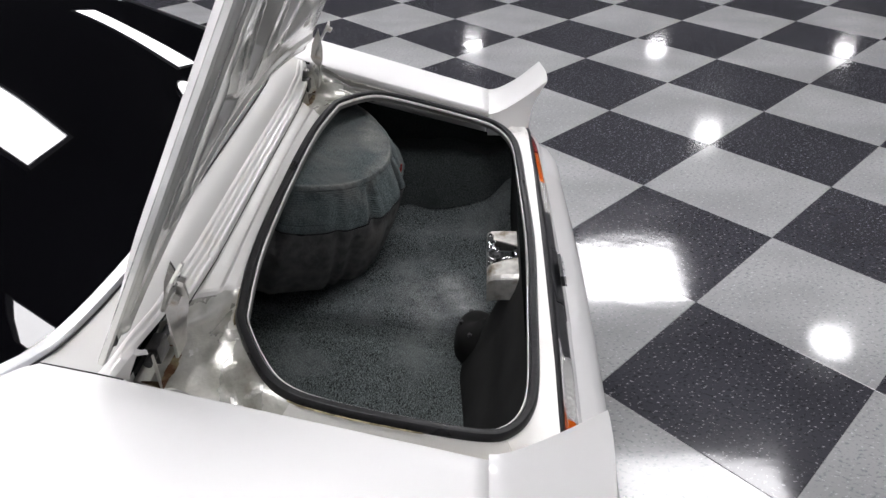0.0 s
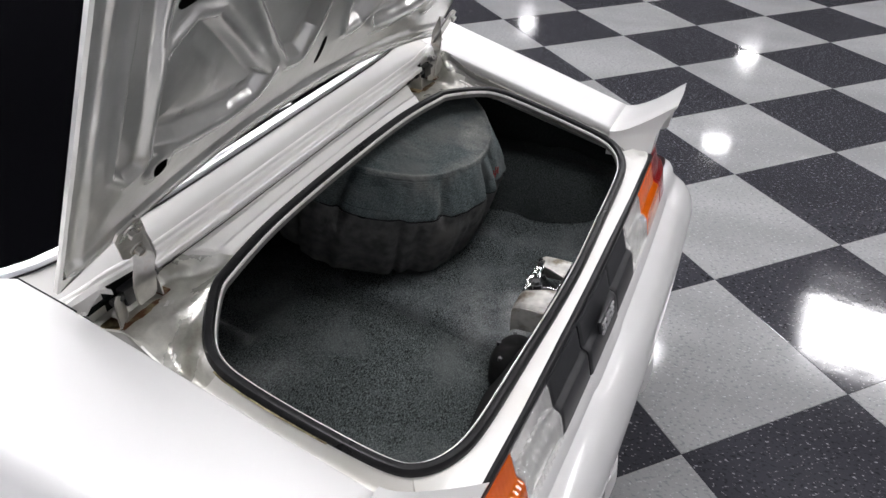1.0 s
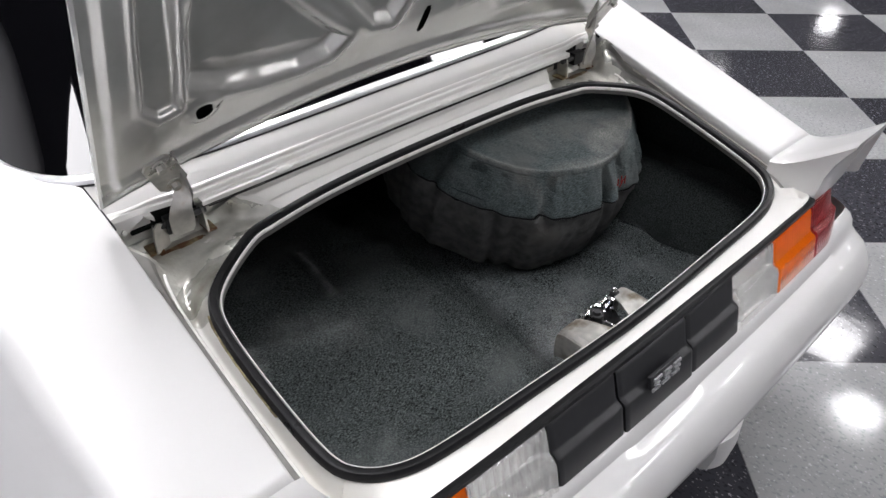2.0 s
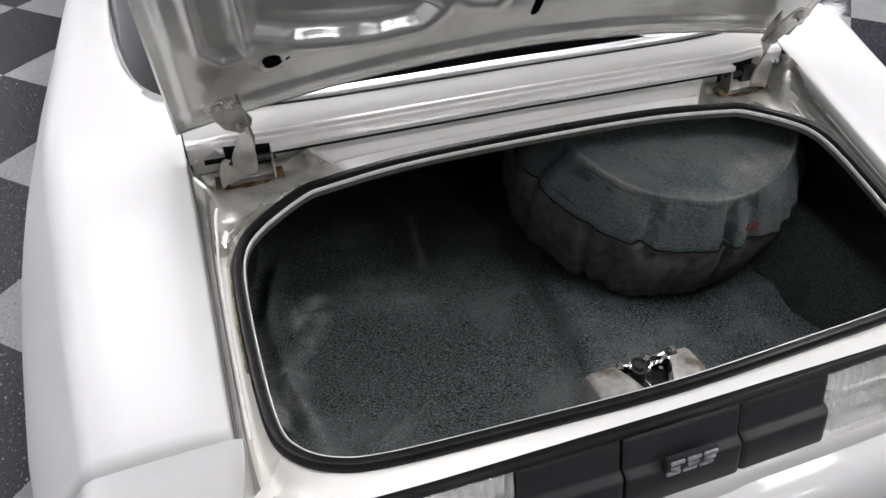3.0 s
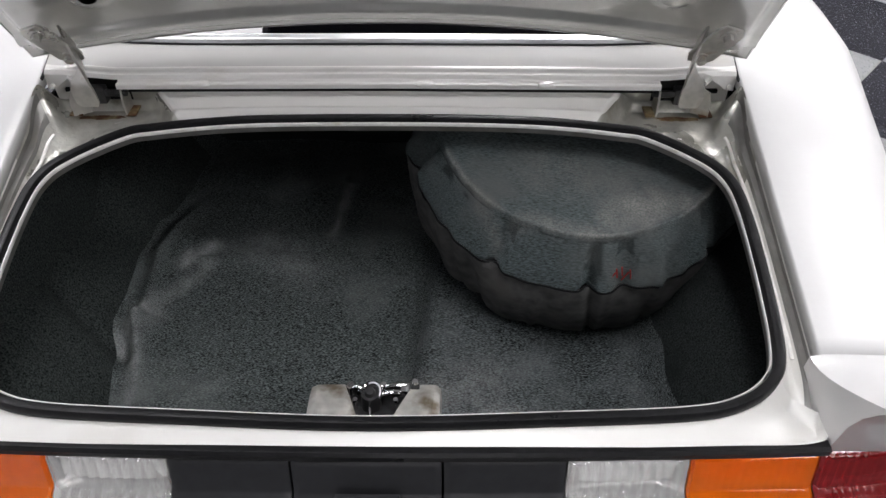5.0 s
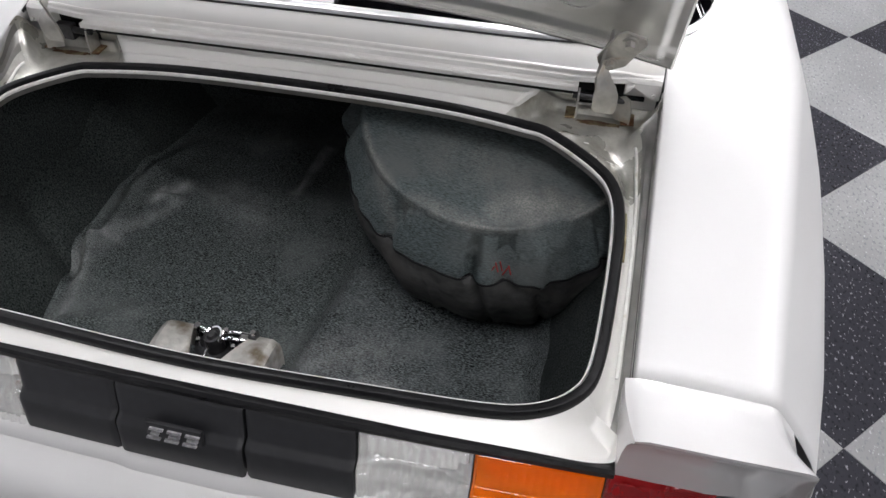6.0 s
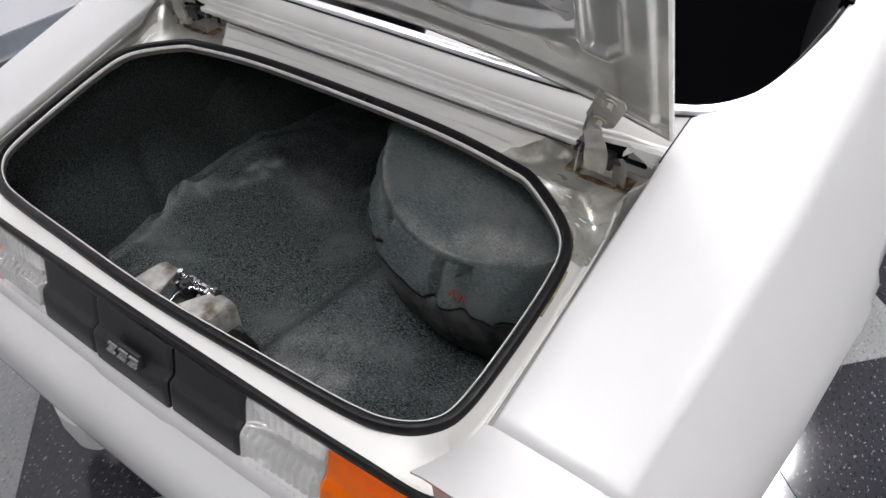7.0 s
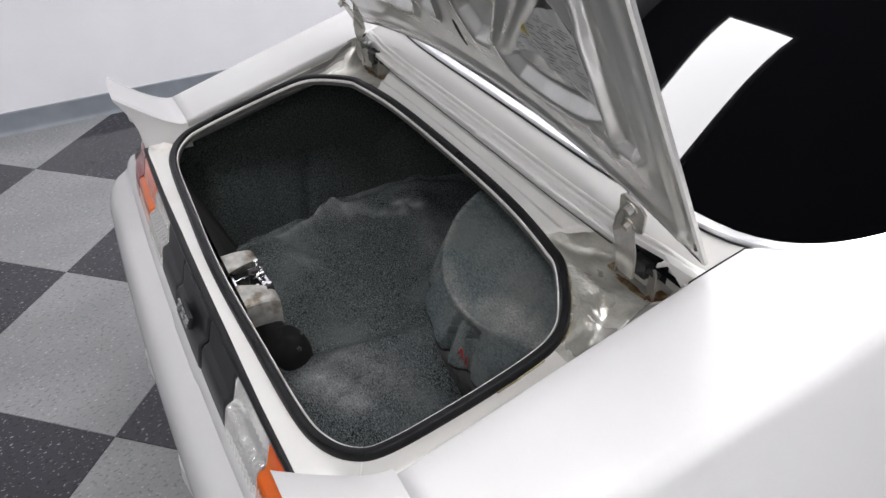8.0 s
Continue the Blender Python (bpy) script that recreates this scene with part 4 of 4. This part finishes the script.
trim = spline([(x, 0.002 + wrap(x), 0.7705) for x in np.linspace(-.563, .563, 15)], 60)
sweep("lamp_trim", trim, [(-.008, -.008), (-.009, .001), (-.004, .005), (.005, .005), (.009, .001), (.009, -.008)], RUBBER, car, "black rubber trim above the tail lamps")

# ---- rear bumper and valance ----
BUMPER = ((-0.030, 0.656), (-0.044, 0.651), (-0.054, 0.640), (-0.058, 0.628), (-0.068, 0.622), (-0.089, 0.611), (-0.106, 0.594), (-0.119, 0.570), (-0.125, 0.545), (-0.1245, 0.526), (-0.118, 0.515), (-0.10, 0.510), (-0.03, 0.512))


def bumper_wrap(x):
    a = abs(x)
    return 0.020 * (a / 0.73) ** 2 + max(0.0, a - 0.70) ** 2 * 3.0


rows = []
for x in np.linspace(-0.775, 0.775, 161):
    a = abs(x)
    notch = 0.004 * (1 - step(.075, .112, a))
    rise = 0.028 * step(.60, .70, a)
    end = step(0.735, 0.775, a)
    row = []
    for k, (y, z) in enumerate(BUMPER):
        yy, zz = y + bumper_wrap(x), z + rise * (1 - k / 12)
        if 2 <= k <= 3:
            zz -= notch
            yy -= notch * 0.6
        yy += end * 0.05
        row.append(Vector((x, yy, zz)))
    rows.append(row)
grid("rear_bumper", rows, GLOSS, car, "smooth white moulded rear bumper", closed_u=True, cap=True, smooth=40)
rows = []
for x in np.linspace(-0.74, 0.74, 75):
    a = abs(x)
    pocket = 1 - step(.20, .26, a)
    row = []
    for y, z in ((-.085, .512), (-.09, .47), (-.085, .42), (-.070, .36), (-.05, .32), (0.0, .30)):
        row.append(Vector((x, y + bumper_wrap(x) + 0.06 * pocket, z + 0.05 * step(.28, .55, a) * (0.46 - z) / 0.17)))
    rows.append(row)
grid("lower_valance", rows, GLOSS, car, "white lower valance under the bumper", smooth=40)
for sx in (-1, 1):
    rows = []
    for f in np.linspace(0, 1, 9):
        x = sx * (.115 + 0.085 * f)
        d = math.sin(math.pi * f)
        rows.append([Vector((x, -.06, .512)), Vector((x, -.120 - .008 * d, .512)), Vector((x, -.122 - .010 * d, .475)), Vector((x, -.115 - .012 * d, .432 - .006 * d)), Vector((x, -.10, .420 - .006 * d)), Vector((x, -.06, .43))])
    grid("bumper_guard", rows, PAINT, car, "white plate pocket cheek below the bumper", closed_u=True, cap=True, smooth=40)
bm = bmesh.new()
box(bm, (-.11, -.052, .32), (.11, -.046, .50), bevel=.003)
part("plate_panel", bm, PLASTIC, car, "blank dark plate panel")

# rear face and shell behind the lamps, trunk walls
bm = bmesh.new()
box(bm, (-.68, .035, .30), (.68, .050, .745))
part("rear_panel", bm, LINING, car, "black inside of the rear panel", smooth=0)

# ---- trunk interior ----
def floor_z(x, y):
    a = abs(x)
    z = 0.490 + 0.035 * step(-0.035, 0.03, x - 0.035 - 0.12 * (y - 0.3)) * (1 - step(0.7, 0.9, y))
    bank = lerp(((.05, .42), (.22, .445), (.43, .50), (.62, .515), (.85, .46)), y) if x < 0 else .40
    z += 0.18 * step(bank + .02, bank + .155, a) * (1 - 0.25 * step(0.2, 0.0, y)) - 0.05 * step(0.86, 1.14, y)
    z += 0.05 * (1 - step(0.05, 0.12, y))
    z += 0.012 * noise.noise(Vector((x * 5, y * 5, 3.0))) + 0.005 * noise.noise(Vector((x * 17, y * 17, 6.0)))
    # folds and small tents in the carpet
    if x < 0:
        z += 0.042 * math.exp(-((a - bank + .01) / 0.018) ** 2) * (0.55 + 0.6 * noise.noise(Vector((2, y * 9, 1)))) * (1 - step(.70, .85, y))
        z += 0.030 * math.exp(-((x + 0.49) / 0.03) ** 2 - ((y - 0.43) / 0.025) ** 2)
        z -= 0.020 * math.exp(-((y - 0.36 + 0.5 * (x + 0.5)) / 0.02) ** 2) * step(0.44, 0.52, a)
        z += 0.018 * math.exp(-((x + 0.42 + .5 * (y - .61)) / 0.035) ** 2 - ((y - 0.61) / 0.014) ** 2)
        z += 0.014 * math.exp(-((x + 0.145) / 0.010) ** 2) * step(0.66, 0.74, y) * (1 - step(0.85, 0.95, y))
        z += 0.012 * math.exp(-((y - 0.62 + 0.35 * (x + 0.3)) / 0.035) ** 2) * step(0.1, 0.3, a)
        z += 0.010 * math.exp(-((y - 0.25 - 0.6 * (x + 0.4)) / 0.02) ** 2) * step(0.22, 0.36, a)
    return min(z, seal_z(y) - 0.065)


def carpet_edge(y):
    """Where the loose carpet meets the one on the raised side."""
    return 0.035 + 0.12 * (y - 0.3) + 0.004 * noise.noise(Vector((0, y * 9, 0)))


ys = np.linspace(.05, 1.12, 180)
grid("trunk_carpet", [[Vector((x, y, floor_z(x, y))) for x in np.linspace(-.615, carpet_edge(y), 130)] for y in ys], CARPET, car, "dark green-black trunk carpet, faded and creased, with painted highlights on its folds", smooth=80)
grid("platform_carpet", [[Vector((x, y, floor_z(x, y) + .003 * step(0, .01, x - carpet_edge(y)))) for x in np.linspace(carpet_edge(y), .614, 120)] for y in ys], HEATHER, car, "charcoal heather carpet on the raised side", smooth=80)
# added sheet: the platform carpet's fall into shade
rows = []
for y in np.linspace(.05, 1.0, 150):
    x0 = .462 + .03 * step(.25, .0, y) + .012 * noise.noise(Vector((0, y * 11, 4)))
    rows.append([Vector((x, y, floor_z(x, y) + .008 + .010 * noise.noise(Vector((x * 9, y * 13, 8))) * step(0, .05, x - x0))) for x in np.linspace(x0, .614, 40)])
grid("side_shade_sheet", rows, SIDE_SHADE, car, "dark sheet for the shade down the trunk side", smooth=80)
# the same carpet past the fold, with the bank's shade in its colour
rows = []
for y in np.linspace(.05, 1.0, 120):
    x0 = lerp(((.05, .45), (.22, .475), (.43, .53), (.62, .545), (.85, .49), (1.0, .49)), y) + .010 * noise.noise(Vector((0, y * 8, 14)))
    rows.append([Vector((-x, y, floor_z(-x, y) - .004 + .016 * step(0, .02, x - x0) + .010 * noise.noise(Vector((x * 7, y * 11, 18))) * step(.02, .06, x - x0))) for x in np.linspace(x0, .614, 40)])
grid("side_carpet", rows, SHADED_SIDE, car, "rumpled carpet up the trunk side, its shade in the colour", smooth=80)
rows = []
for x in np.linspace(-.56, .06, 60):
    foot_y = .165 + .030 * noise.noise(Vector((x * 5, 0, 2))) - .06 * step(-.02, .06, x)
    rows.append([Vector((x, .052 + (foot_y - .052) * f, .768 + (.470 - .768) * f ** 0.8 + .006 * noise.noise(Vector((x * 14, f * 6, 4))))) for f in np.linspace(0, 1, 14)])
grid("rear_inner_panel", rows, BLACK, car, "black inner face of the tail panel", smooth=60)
for sx in (-1, 1):
    rows = []
    for y in np.linspace(.05, 1.14, 12):
        top = min(seal_z(y) - 0.075, 0.86)
        rows.append([Vector((sx * .612, y, .40)), Vector((sx * .612, y, top - .05)), Vector((sx * .608, y, top)), Vector((sx * .610, y, top + .006)), Vector((sx * .62, y, top - .045)), Vector((sx * .62, y, .40))])
    # right wall blacker: no light reaches it, so its shade is in the colour
    grid("side_lining", rows, SHADED_SIDE if sx < 0 else LINING, car, "black side wall of the trunk", closed_u=True, cap=True)
bm = bmesh.new()
box(bm, (-.61, 1.13, .40), (.61, 1.145, .93))
part("seat_back_lining", bm, LINING, car, "black front wall of the trunk", smooth=0)
bm = bmesh.new()
box(bm, (-.55, .60, .905), (.55, 1.13, .911))
part("parcel_shelf", bm, LINING, car, "black underside of the parcel shelf", smooth=0)
dome = ((.006, .600), (.024, .599), (.040, .594), (.052, .584), (.059, .568), (.061, .552), (.0595, .546), (.0625, .538), (.0625, .48))
neck = grid("filler_neck", [[Vector((r * math.cos(a), .126 + r * math.sin(a) * 0.9, z - .025 + .003 * math.sin(3 * a))) for a in np.linspace(0, 2 * math.pi, 41)[:-1]] for r, z in dome], BLACK, car,
            "black rubber fuel filler neck below the latch", closed_u=True, cap=True, smooth=50)
for a in (0.5, 1.5, 2.6):
    bm = bmesh.new()
    c = Vector((.046 * math.cos(a), .126 + .042 * math.sin(a), .561))
    rod(bm, c, c + Vector((0, 0, .008)), .006, .005, 6)
    part("clamp_bolt", bm, DARK_STEEL, neck, "dark clamp bolt", smooth=25)

# pale wear and dust in the nap, and painted highlights on the fold crests: (x0, y0, x1, y1, width, strength)
WEAR_AND_LIGHT = ((-.152, .70, -.130, .87, .011, .8), (-.450, .610, -.400, .645, .016, .9), (-.455, .600, -.450, .630, .012, .8), (-.512, .39, -.488, .46, .026, .85), (-.435, .12, -.470, .33, .014, .5),
        (-.470, .33, -.502, .43, .016, .6), (-.500, .46, -.400, .60, .018, .4), (.10, .16, .19, .20, .035, .8), (.06, .24, .16, .28, .05, .35), (-.30, .66, -.20, .58, .05, .25))


def wear_and_light_at(p, marks):
    best = 0.0
    for x0, y0, x1, y1, width, strength in marks:
        dx, dy = x1 - x0, y1 - y0
        f = min(1, max(0, ((p.x - x0) * dx + (p.y - y0) * dy) / (dx * dx + dy * dy)))
        d = math.hypot(p.x - x0 - f * dx, p.y - y0 - f * dy)
        best = max(best, strength * math.exp(-(d / width) ** 2) * (0.75 + 0.5 * noise.noise(p * 40)))
    return max(0.0, best)


def give_wear_and_light(ob, marks):
    layer = ob.data.attributes.new("wear_and_light", "FLOAT", "POINT")
    layer.data.foreach_set("value", [wear_and_light_at(v.co, marks) for v in ob.data.vertices])


give_wear_and_light(bpy.data.objects["trunk_carpet"], WEAR_AND_LIGHT)
give_wear_and_light(bpy.data.objects["platform_carpet"], WEAR_AND_LIGHT)

# ---- latch ----
latch = new("latch")
latch.parent = car
tagged(latch, "trunk latch on a bent white bracket")
for x0, back, front in ((-.082, -.040, -.016), (.087, .056, .026)):
    rows = []
    for f in np.linspace(0, 1, 8):
        row = []
        for y, z in ((.055, .757), (.085, .757), (.108, .754), (.115, .750), (.118, .743), (.117, .712), (.114, .712), (.114, .742), (.108, .750), (.085, .753), (.055, .753)):
            k = (y - .055) / .063
            x = x0 + (front + (back - front) * k - x0) * f
            dent = .002 * noise.noise(Vector((x * 40, y * 40, 3)))
            row.append(Vector((x, y - (.012 * f if z < .74 else 0), z + dent + .004 * step(.0, .12, f) - .004)))
        rows.append(row)
    grid("bracket_ear", rows, WORN_STEEL, latch, "worn grey-white painted steel", closed_u=True, cap=True, smooth=25)
for x0, lean in ((-.0825, -1), (.0875, 1)):
    rows = []
    for y, top in ((.056, .753), (.080, .753), (.104, .751), (.114, .747), (.1175, .741)):
        rows.append([Vector((x0 + lean * d, y - .010 * k, top - k)) for d, k in ((-.002, 0), (.0012, .002), (.003, .008), (.0035, .030), (.002, .052), (.0, .052), (.0012, .030), (.0008, .010), (-.002, .003))])
    grid("bracket_side", rows, WORN_STEEL, latch, "worn brown-grey folded side", closed_u=True, cap=True, smooth=35)
bm = bmesh.new()
plate(bm, [(-.044, .116), (.060, .116), (.027, .054), (-.017, .054)], .003, Matrix.Translation((0, 0, .722)))
box(bm, (-.044, .1145, .722), (.060, .1175, .744), bevel=.001)
part("latch_body", bm, DARK_STEEL, latch, "black steel latch case", smooth=25)
bm = bmesh.new()
rod(bm, (-.004, .100, .724), (-.004, .100, .752), .014, .012, 24)
rod(bm, (-.004, .100, .752), (-.004, .100, .757), .008, .006, 16)
part("catch_post", bm, DARK_STEEL, latch, "dark round catch post", smooth=30)
arc = [Vector((-.004 + .015 * math.cos(a), .100 + .015 * math.sin(a), .752 + .003 * math.sin(a * 2))) for a in np.linspace(-.5, 3.2, 18)]
sweep("catch_hook", arc, ring(.0030, 8, 1.0, 1.3), CHROME, latch, "bright curved catch hook")
for name, x0, y0, x1, y1, z, w in (("long_link", .010, .111, .056, .114, .7515, .0034), ("short_link", .012, .101, .036, .105, .7480, .0042), ("trip_lever", -.030, .112, -.012, .106, .7520, .0030), ("spring_arm", -.004, .086, .000, .060, .7450, .0014)):
    path = [Vector((x0 + (x1 - x0) * f, y0 + (y1 - y0) * f, z + .0025 * math.sin(math.pi * f))) for f in np.linspace(0, 1, 10)]
    sweep(name, path, ring(w, 10, 1.0, .55), CHROME, latch, "bright steel " + name.replace("_", " "))
bm = bmesh.new()
box(bm, (.036, .100, .744), (.050, .112, .755), bevel=.003)
part("latch_lever", bm, CHROME, latch, "bright lever", smooth=30)
bm = bmesh.new()
box(bm, (.050, .104, .742), (.062, .117, .760), bevel=.002)
part("stop_block", bm, DARK_STEEL, latch, "dark stop block", smooth=30)
for x, y, top, r in ((.056, .111, .764, .005), (-.030, .110, .758, .006), (.014, .110, .759, .0045), (-.024, .094, .747, .004), (.030, .094, .747, .004)):
    bm = bmesh.new()
    rod(bm, (x, y, .724), (x, y, top - .003), r * .7, r * .7)
    rod(bm, (x, y, top - .003), (x, y, top), r, r * .8)
    part("rivet", bm, CHROME, latch, "bright rivet")
bm = bmesh.new()
box(bm, (-.016, .056, .744), (.024, .0600, .7500), bevel=.001)
part("striker_slot", bm, CHROME, latch, "bright striker edge")

# ---- covered spare wheel ----
tyre_m = Matrix.Translation((.328, .618, .786)) @ Vector((-.03, -.27, .963)).to_track_quat("Z", "Y").to_matrix().to_4x4()
spare = new("spare_wheel")
spare.matrix_world = tyre_m
tagged(spare, "spare wheel under a grey-green fitted fabric cover in the trunk", "spare wheel")


fold_rng = random.Random(11)
TOP_FOLDS = [(2 * math.pi * (k + fold_rng.uniform(-.4, .4)) / 24, fold_rng.uniform(.016, .06), fold_rng.uniform(-1.0, .45)) for k in range(26)]
SKIRT_FOLDS = [(2 * math.pi * (k + fold_rng.uniform(-.4, .4)) / 21, fold_rng.uniform(.016, .05), fold_rng.uniform(-1.0, .6)) for k in range(21)]


def fold_sum(a, folds, twist=0.0):
    total = 0.0
    for c, w, h in folds:
        d = (a - c - twist * h + math.pi) % (2 * math.pi) - math.pi
        total += h * math.exp(-(d / w) ** 2)
    return total


def cover_ring(r, w, ripple, phase, folds=TOP_FOLDS, twist=0.0):
    row = []
    for k in range(300):
        a = 2 * math.pi * k / 300
        n = noise.noise(Vector((math.cos(a) * 4, math.sin(a) * 4, phase))) + 0.6 * noise.noise(Vector((math.cos(a) * 9, math.sin(a) * 9, phase + 3)))
        rr = r + ripple * (0.5 * n + 0.9 * fold_sum(a, folds, twist))
        ww = w + (0.005 * n if w < 0.02 else 0) + 0.004 * noise.noise(Vector((r * math.cos(a) * 14, r * math.sin(a) * 14, 5)))
        row.append(Vector((rr * math.cos(a), rr * math.sin(a), ww)))
    return row


WELT = [(.001, .082), (.04, .082), (.08, .082), (.12, .082), (.15, .0825), (.18, .0835), (.205, .0850), (.225, .0865), (.240, .0876), (.250, .0884), (.256, .0890), (.2595, .0905), (.2620, .0920), (.2645, .0912), (.2665, .0885), (.2685, .0845)]
# the band below the welt is woven in fine ribs
BAND = [(lerp(((0, .2540), (.25, .2680), (.6, .2865), (.9, .2990), (1, .3000)), f) + .0017 * (-1) ** k, .082 - .079 * f) for k, f in enumerate(np.linspace(0, 1, 37))]
top_prof = [(r * .943, w) for r, w in WELT] + BAND
cover = grid("cover_top", [cover_ring(r, w, 0.0 if w > .0915 else 0.003 * step(.19, .235, r) if r < .247 else 0.022 * step(.2485, .274, r), 1.0, twist=0.5 * (.09 - w)) for r, w in top_prof], COVER, spare, "ribbed grey-green fabric top", closed_u=True, smooth=80)
skirt_prof = [(.297, .004), (.301, -.002), (.303, -.015), (.304, -.04), (.303, -.075), (.300, -.11), (.296, -.145), (.290, -.17), (.282, -.185)]
grid("cover_skirt", [cover_ring(r, w, 0.016 + 0.05 * max(0, -w - .01), 1.0, SKIRT_FOLDS if w < -.02 else TOP_FOLDS, twist=0.5 * w) for r, w in skirt_prof], SKIRT, spare, "gathered dark felt skirt", closed_u=True, smooth=80)
welt = tuple((.247 * math.cos(a), .247 * math.sin(a), .247 * math.cos(a + .1), .247 * math.sin(a + .1), .0055, .45 + .25 * math.sin(a * 7)) for a in np.arange(-2.7, -.35, .1))
give_wear_and_light(cover, ((.05, -.203, .12, -.172, .026, .9), (.10, -.212, .16, -.168, .016, .7), (-.10, -.225, .02, -.240, .016, .4), (-.05, -.12, .06, -.15, .06, .25), (-.16, -.20, -.13, -.245, .012, .3), (.06, -.283, .08, -.293, .014, .25)) + welt)
sweep("seam", cover_ring(.3018, .0025, 0.0170, 1.0, twist=0.03), ring(.0020, 6), RUBBER, spare, "black seam", closed=True)
bm = bmesh.new()
inv = tyre_m.inverted()
for k in range(5):
    c = inv @ Vector((.352 + .007 * k, .333 + .002 * (k % 2), .738 + .006 * (k % 3)))
    d = Vector((.004 * math.cos(k * 2.1), .002, .010))
    rod(bm, c - d, c + d, .0012, n=6)
part("red_stitches", bm, RED_THREAD, spare, "loose red stitches")
bm = bmesh.new()
rod(bm, (0, 0, -.12), (0, 0, .07), .240, n=40)
part("wheel", bm, TYRE, spare)

# ---- wheels under the body ----
for sx in (-1, 1):
    for wy in (1.02, 3.78):
        wheel = new("road_wheel")
        wheel.parent = car
        tagged(wheel, "black tyre on a silver rim")
        prof = [(.20, -.10), (.30, -.105), (.32, -.09), (.325, 0), (.32, .09), (.30, .105), (.20, .10)]
        grid("tyre", [[Vector((sx * .76 + w, wy + r * math.cos(a), .325 + r * math.sin(a))) for r, w in prof] for a in np.linspace(0, 2 * math.pi, 49)[:-1]], TYRE, wheel, closed_v=True, closed_u=True)
        bm = bmesh.new()
        rod(bm, (sx * .67, wy, .325), (sx * .84, wy, .325), .20, n=40)
        part("rim", bm, ZINC, wheel)

# ---- floor tiles, laid at 48 degrees to the car ----
T = 0.6042
U = Vector((math.cos(radians(-132.70)), math.sin(radians(-132.70)), 0))
V = Vector((-U.y, U.x, 0))
F0 = Vector((2.094, -0.176, 0))
turn = math.atan2(U.y, U.x)


def tile_mesh(name, mat):
    g, b, t = T / 2 - 0.0004, 0.0012, 0.012
    vs = [(-g, -g, -t), (g, -g, -t), (g, g, -t), (-g, g, -t), (-g, -g, -b), (g, -g, -b), (g, g, -b), (-g, g, -b),
          (-g + b, -g + b, 0), (g - b, -g + b, 0), (g - b, g - b, 0), (-g + b, g - b, 0)]
    fs = [(8, 9, 10, 11)] + [(a, (a + 1) % 4, 4 + (a + 1) % 4, 4 + a) for a in range(4)] + [(4 + a, 4 + (a + 1) % 4, 8 + (a + 1) % 4, 8 + a) for a in range(4)]
    me = bpy.data.meshes.new(name)
    me.from_pydata(vs, [], fs)
    me.materials.append(mat)
    return me, vs, fs


dark_me, tv, tf = tile_mesh("dark_tile", TILE_DARK)
light_me, tv, tf = tile_mesh("light_tile", TILE_LIGHT)
far = {0: ([], []), 1: ([], [])}
cells = []
for i in range(-45, 46):
    for j in range(-45, 46):
        c = F0 + U * (T * (i + .5)) + V * (T * (j + .5))
        if X0 < c.x + 0.45 and c.x < X1 + .4 and Y0 - .4 < c.y < Y1 + .4:
            cells.append(((c - Vector((0.7, 0.0, 0))).length, i, j, c))
cells.sort(key=lambda q: q[0])
for n, (d, i, j, c) in enumerate(cells):
    dark = (i + j) % 2 == 0
    if n < 290 and c.x > X0 + 0.45:
        ob = new("tile", dark_me if dark else light_me)
        ob.parent = floor
        ob.location, ob.rotation_euler = c, (0, 0, turn)
    else:
        vs, fs = far[0 if dark else 1]
        base = len(vs)
        m = Matrix.Translation(c) @ Matrix.Rotation(turn, 4, "Z")
        vs += [m @ Vector(p) for p in tv]
        fs += [tuple(base + k for k in f) for f in tf]
for key, mat in ((0, TILE_DARK), (1, TILE_LIGHT)):
    me = bpy.data.meshes.new("far_tiles")
    me.from_pydata([tuple(v) for v in far[key][0]], [], far[key][1])
    bm = bmesh.new()
    bm.from_mesh(me)
    # cut off under the walls
    for co, no in (((X0 - .1, 0, 0), (1, 0, 0)), ((X1 + .1, 0, 0), (-1, 0, 0)), ((0, Y0 - .1, 0), (0, 1, 0)), ((0, Y1 + .1, 0), (0, -1, 0))):
        bmesh.ops.bisect_plane(bm, geom=bm.verts[:] + bm.edges[:] + bm.faces[:], plane_co=co, plane_no=no, clear_inner=True)
    bm.to_mesh(me)
    bm.free()
    me.materials.append(mat)
    ob = new("far_tiles", me)
    ob.parent = floor
    tagged(ob, kind="stuff")
